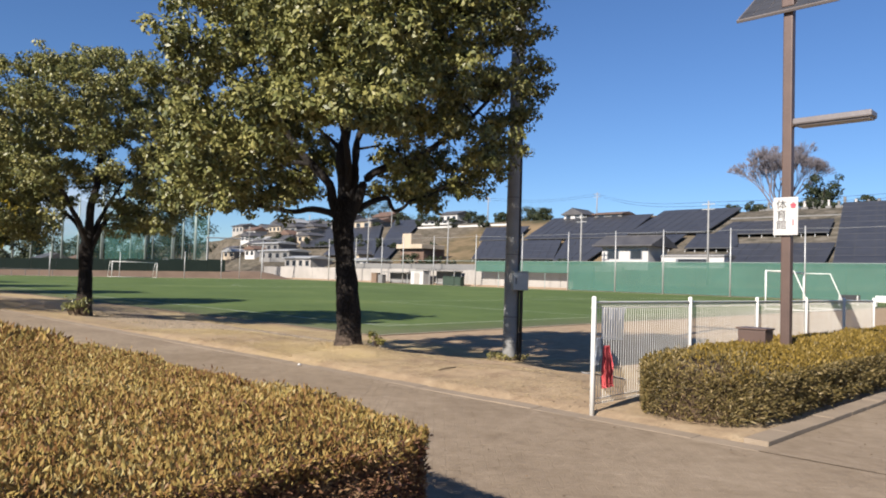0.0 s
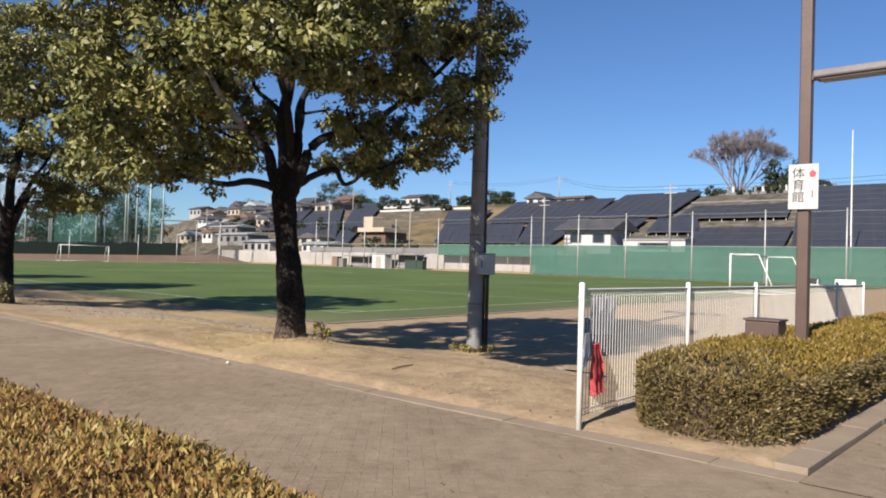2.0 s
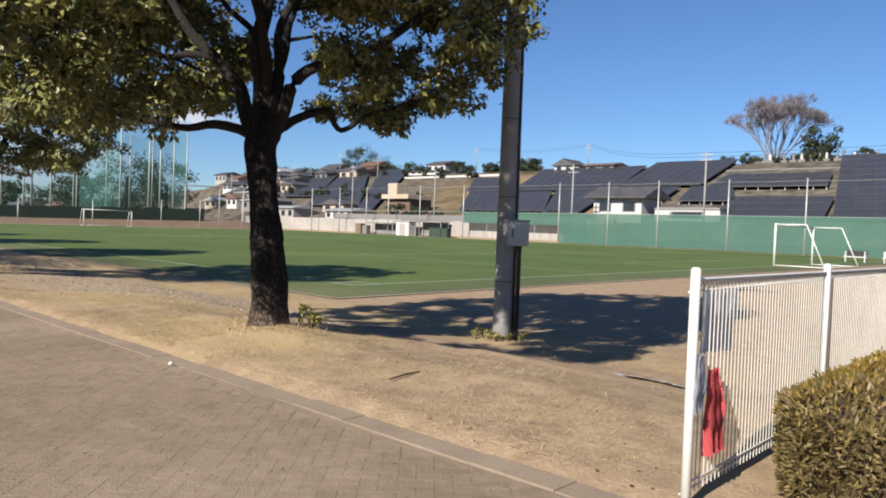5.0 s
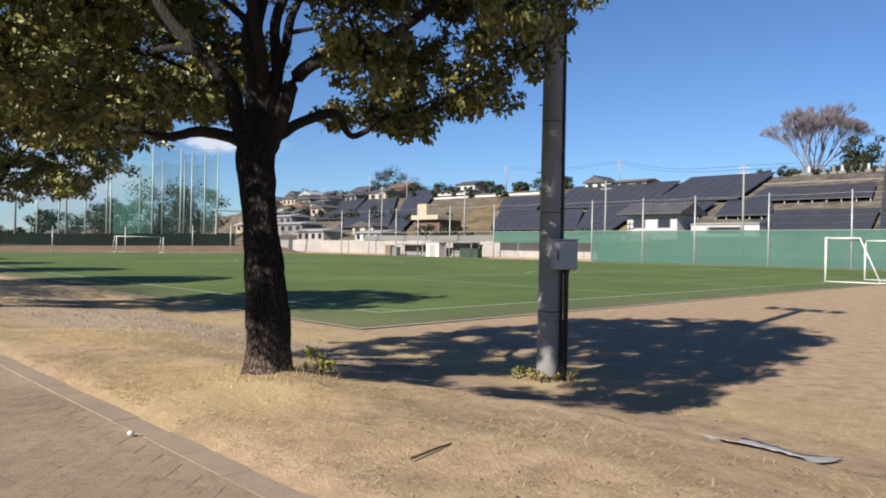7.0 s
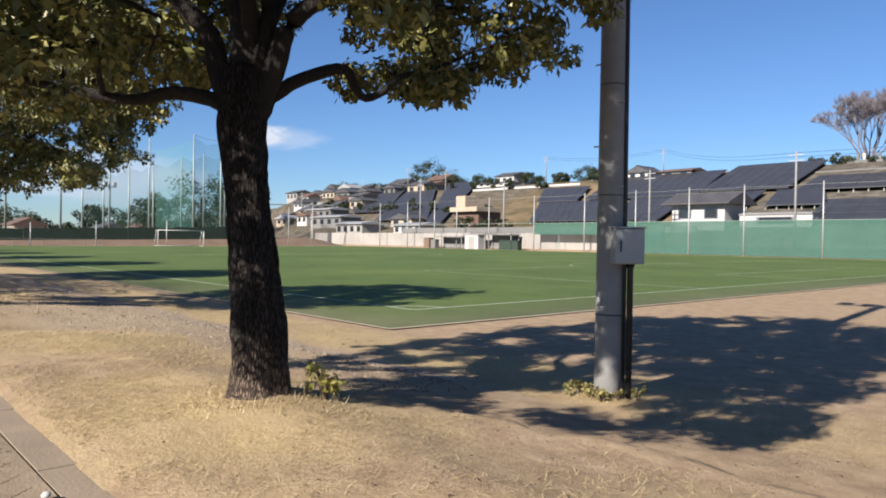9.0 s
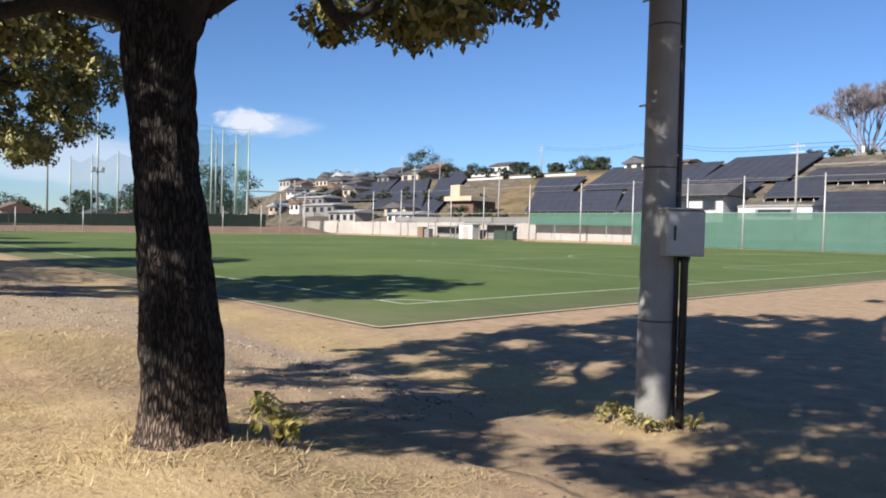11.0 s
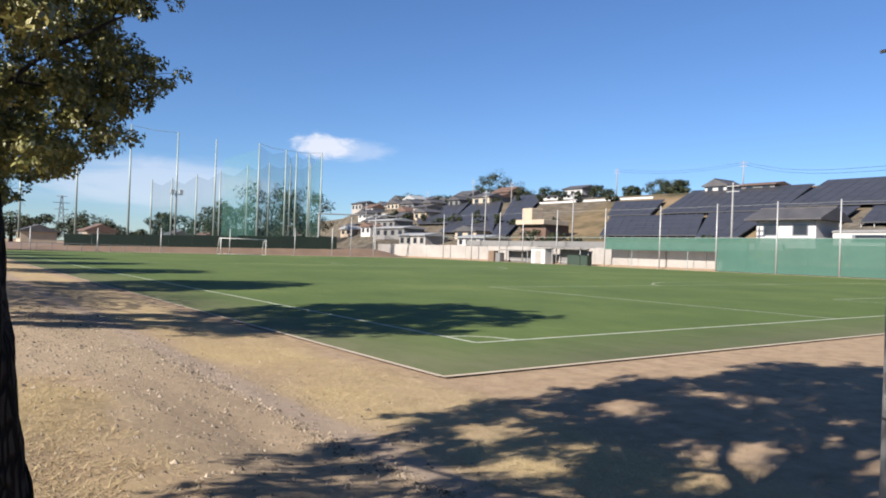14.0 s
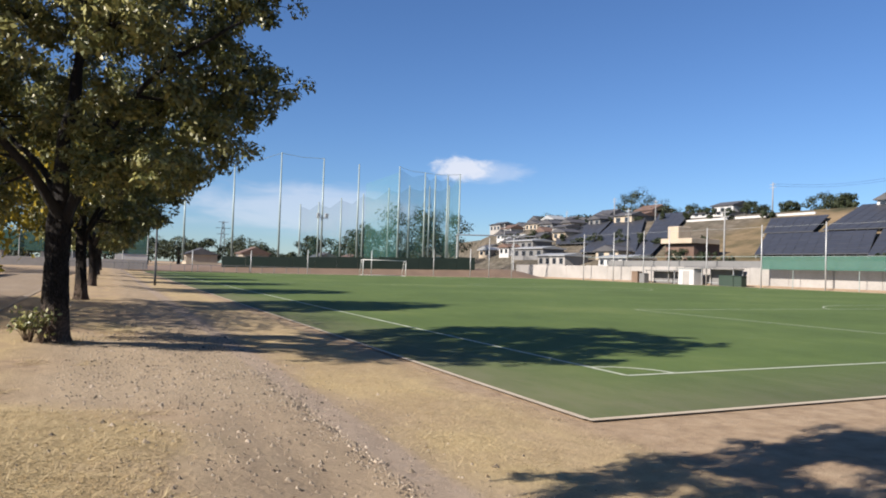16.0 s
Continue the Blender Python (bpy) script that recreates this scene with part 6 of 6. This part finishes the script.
M_TARP = surface("dusty_grey_tarpaulin", (0.2, 0.19, 0.18), (0.33, 0.33, 0.33), 0.7, 0, 5, 30, 0.4)
M_STRAW = leaf_material("straw_blades", [(0.1, (0.18, 0.125, 0.055)), (0.5, (0.37, 0.282, 0.15)), (1.0, (0.52, 0.43, 0.265))], 0.7, 0.15)
straw()
stick = tube(bmesh.new(), [(-7.11, 7.17, 0), (-7.14, 7.4, 0.012), (-7.2, 7.61, 0.0)], [0.008, 0.009, 0.005], 6)
ob = mesh_object("stick", stick, M_TWIG)
ob.location.z = ground_z(-7.15, 7.4) + 0.008
tagged(ob, "short dark fallen stick on dry grass", "stick")
rock = bmesh.new()
bmesh.ops.create_icosphere(rock, subdivisions=2, radius=0.026)
for v in rock.verts:
    v.co *= 1 + 0.25 * noise.noise(v.co * 25)
    v.co.z *= 0.7
ob = mesh_object("stone", rock, M_HOUSEWHITE, None, True)
ob.location = (-9.04, 6.2, 0.035)
tagged(ob, "white pebble lying by the kerb", "stone")
slab = bmesh.new()
bmesh.ops.create_grid(slab, x_segments=22, y_segments=14, size=1)
for v in slab.verts:
    v.co *= 1 + 0.3 * noise.noise(Vector((v.co.x * 1.5, v.co.y * 1.5, 8))) + 0.12 * noise.noise(v.co * 6)
    px_, py_ = -6.06 + v.co.x * 0.38, 10.0 + v.co.y * 0.38
    v.co = Vector((px_, py_, ground_z(px_, py_) + 0.026 + 0.012 * noise.noise(v.co * 4)))
bmesh.ops.solidify(slab, geom=slab.faces[:], thickness=0.004)
tagged(mesh_object("tarpaulin", slab, M_TARP, None, True), "crumpled grey tarpaulin half buried in the sand", "tarpaulin")


def litter():
    """Dry fallen leaves scattered on the verge and the path."""
    rs = np.random.default_rng(33)
    n = 2600
    x = rs.uniform(-18, -1.5, n)
    y = np.where(rs.random(n) < 0.75, rs.uniform(6.5, 11.5, n), rs.uniform(2.7, 6.2, n))
    keep = (y > 6.5) | (rs.random(n) < 0.6)
    x, y = x[keep], y[keep]
    n = len(x)
    z = np.array([ground_z(a, b) if b > 6.45 and a < -4 else 0.016 for a, b in zip(x, y)]) + 0.006
    an, ln = rs.uniform(0, 6.28, n), rs.uniform(0.012, 0.034, n)
    d = np.stack((np.cos(an), np.sin(an), rs.uniform(-0.1, 0.35, n)), 1) * ln[:, None]
    sd = np.stack((-np.sin(an), np.cos(an), rs.uniform(-0.2, 0.4, n)), 1) * (ln * 0.3)[:, None]
    p = np.stack((x, y, z), 1)
    v = np.empty((n, 4, 3))
    v[:, 0], v[:, 1], v[:, 2], v[:, 3] = p, p + d * 0.5 + sd, p + d, p + d * 0.5 - sd
    return tagged(quads("fallen_leaves", v, M_LITTER), "dry brown fallen leaves scattered on sand and path", "fallen leaves", kind="stuff")


M_LITTER = leaf_material("dry_fallen_leaves", [(0.1, (0.0343, 0.0206, 0.0123)), (0.6, (0.0889, 0.0549, 0.0309)), (1.0, (0.206, 0.137, 0.0755))], 0.7, 0.1)
litter()


def tufts():
    """Standing dead grass round the trunks and the pole."""
    rs = np.random.default_rng(41)
    spots = []
    for cx, cy, r0, n in ((TREES[0][0], TREES[0][1], 0.3, 420), (TREES[1][0], TREES[1][1], 0.28, 300), (-9.7, 11.9, 0.2, 220)):
        a, r = rs.uniform(0, 6.28, n), r0 + np.abs(rs.normal(0, 0.16, n))
        spots.append(np.stack((cx + np.cos(a) * r, cy + np.sin(a) * r), 1))
    s = np.concatenate(spots)
    n = len(s)
    z = np.array([ground_z(a, b) for a, b in s])
    an, ln = rs.uniform(0, 6.28, n), rs.uniform(0.03, 0.09, n)
    d = np.stack((np.cos(an) * 0.6, np.sin(an) * 0.6, rs.uniform(0.4, 1.0, n)), 1) * ln[:, None]
    sd = np.stack((-np.sin(an), np.cos(an), np.zeros(n)), 1) * 0.0035
    p = np.stack((s[:, 0], s[:, 1], z - 0.005), 1)
    v = np.empty((n, 4, 3))
    v[:, 0], v[:, 1], v[:, 2], v[:, 3] = p - sd, p + sd, p + d + sd * 0.2, p + d - sd * 0.2
    return tagged(quads("grass_tufts", v, M_STRAW), "standing dead grass tufts round trunk and pole", "grass", kind="stuff")


tufts()


# ---- lattice pylon on the horizon ----
pylon = empty("pylon", pose(-640, 97, 0))
for sx, sy in ((-1, -1), (-1, 1), (1, -1), (1, 1)):
    part("leg", tube(bmesh.new(), [(sx * 3.2, sy * 3.2, 0), (sx * 0.5, sy * 0.5, 36)], [0.22, 0.12], 5), M_RACK, pylon)
for i in range(8):
    z = 3 + i * 4.2
    k = 3.2 - 2.7 * z / 36
    k2 = 3.2 - 2.7 * min(36, z + 4.2) / 36
    for s in (-1, 1):
        part("brace", tube(bmesh.new(), [(3 * 0 + s * k, -k, z), (s * k2, k2, min(36, z + 4.2))], [0.1, 0.1], 4), M_RACK, pylon)
        part("brace", tube(bmesh.new(), [(s * k, k, z), (s * k2, -k2, min(36, z + 4.2))], [0.1, 0.1], 4), M_RACK, pylon)
for z, w_ in ((25, 5), (30, 6), (35, 4)):
    part("crossarm", boxed(-0.2, 0.2, -w_, w_, z, z + 0.35), M_RACK, pylon)
tagged(pylon, "grey lattice power pylon on the horizon", "pylon")


mast = empty("tall_pole", pose(-21.6, 94.5, 0))
part("mast", tube(bmesh.new(), [(0, 0, -0.5), (0, 0, 10.0), (0, 0, 18.0)], [0.11, 0.08, 0.05], 8), M_WHITE, mast)
part("finial", tube(bmesh.new(), [(0, 0, 18.0), (0, 0, 18.12)], [0.07, 0.04], 8), M_WHITE, mast)
tagged(mast, "tall slender white metal pole behind the far fence", "pole")


# ---- paving blocks of the footpath ----
def paving():
    """Worn 10 x 20 cm blocks in a diagonal herringbone; the stretch that is walked over as single pieces, the rest joined."""
    m, nt, b = nodes_of("worn_paving_block")
    g = nt.nodes.new("ShaderNodeNewGeometry")
    oi = nt.nodes.new("ShaderNodeObjectInfo")
    p = position(nt)
    f = calc(nt, "FRACT", calc(nt, "ADD", g.outputs["Random Per Island"], oi.outputs["Random"]))
    n1, n2, n3 = noise_node(nt, 0.7, 5, p, 0.6), noise_node(nt, 5.0, 6, p, 0.7, 0.6), noise_node(nt, 70, 3, p)
    h = calc(nt, "ADD", calc(nt, "MULTIPLY", f, 0.018), calc(nt, "ADD", calc(nt, "MULTIPLY", n1.outputs[0], 0.36), calc(nt, "ADD", calc(nt, "MULTIPLY", n2.outputs[0], 0.4), calc(nt, "MULTIPLY", n3.outputs[0], 0.18))))
    nt.links.new(ramp(nt, h, [(0.36, (0.155, 0.117, 0.0789)), (0.5, (0.216, 0.168, 0.117)), (0.58, (0.251, 0.199, 0.141)), (0.68, (0.316, 0.257, 0.189))]), b.inputs["Base Color"])
    b.inputs["Roughness"].default_value = 0.92
    b.inputs["Specular IOR Level"].default_value = 0.2
    bump(nt, b, calc(nt, "ADD", n3.outputs[0], n2.outputs[0]), 0.5, 0.012)
    root = empty("paving")
    tagged(root, "worn tan paving blocks of the footpath", "paving", kind="structure")
    rs = random.Random(17)
    u, s45 = 0.1, math.sqrt(0.5)

    def block(lx, ly):
        a, c, e = lx / 2 - 0.0006, ly / 2 - 0.0006, 0.003
        top = [(-a + e, -c + e, 0.0), (a - e, -c + e, 0.0), (a - e, c - e, 0.0), (-a + e, c - e, 0.0)]
        rim = [(-a, -c, -0.0011), (a, -c, -0.0011), (a, c, -0.0011), (-a, c, -0.0011)]
        return top + rim, [(0, 1, 2, 3)] + [(4 + k, 4 + (k + 1) % 4, (k + 1) % 4, k) for k in range(4)]

    shapes = (block(2 * u, u), block(u, 2 * u))
    meshes = []
    verts, faces, singles = [], [], 0
    for i in range(-140, 140):
        for j in range(-40, 40):
            bx, by = i + 2 * j, i - 2 * j
            for kind, (cx, cy) in enumerate(((bx + 1.0, by + 0.5), (bx + 0.5, by + 2.0))):
                x0, y0 = cx * u, cy * u
                x, y = (x0 - y0) * s45 - 4.0, (x0 + y0) * s45 + 4.0
                if not (-11.5 < x < 2.6 and 2.78 < y < 6.14):
                    continue
                z = 0.012 * noise.noise(Vector((x * 0.4, y * 0.4, 0))) + 0.003 + rs.uniform(-0.0004, 0.0004)
                mt = pose(x, y, z, rs.uniform(-0.12, 0.12), rs.uniform(-0.12, 0.12), 45 + rs.uniform(-0.2, 0.2))
                vs, fs = shapes[kind]
                if singles < 296 and -5.0 < x < -2.6 and 3.3 < y < 5.9:
                    singles += 1
                    if len(meshes) < 2:
                        meshes = [bpy.data.meshes.new("paving_block") for _ in shapes]
                        for me, (v_, f_) in zip(meshes, shapes):
                            me.from_pydata(v_, [], f_)
                            me.materials.append(m)
                    ob = new("paving_block", meshes[kind])
                    ob.parent = root
                    ob.matrix_basis = mt
                else:
                    o = len(verts)
                    verts += [tuple(mt @ Vector(q)) for q in vs]
                    faces += [tuple(o + k for k in fc) for fc in fs]
    tagged(from_arrays("paving_blocks", verts, faces, m, root), kind="stuff")


paving()
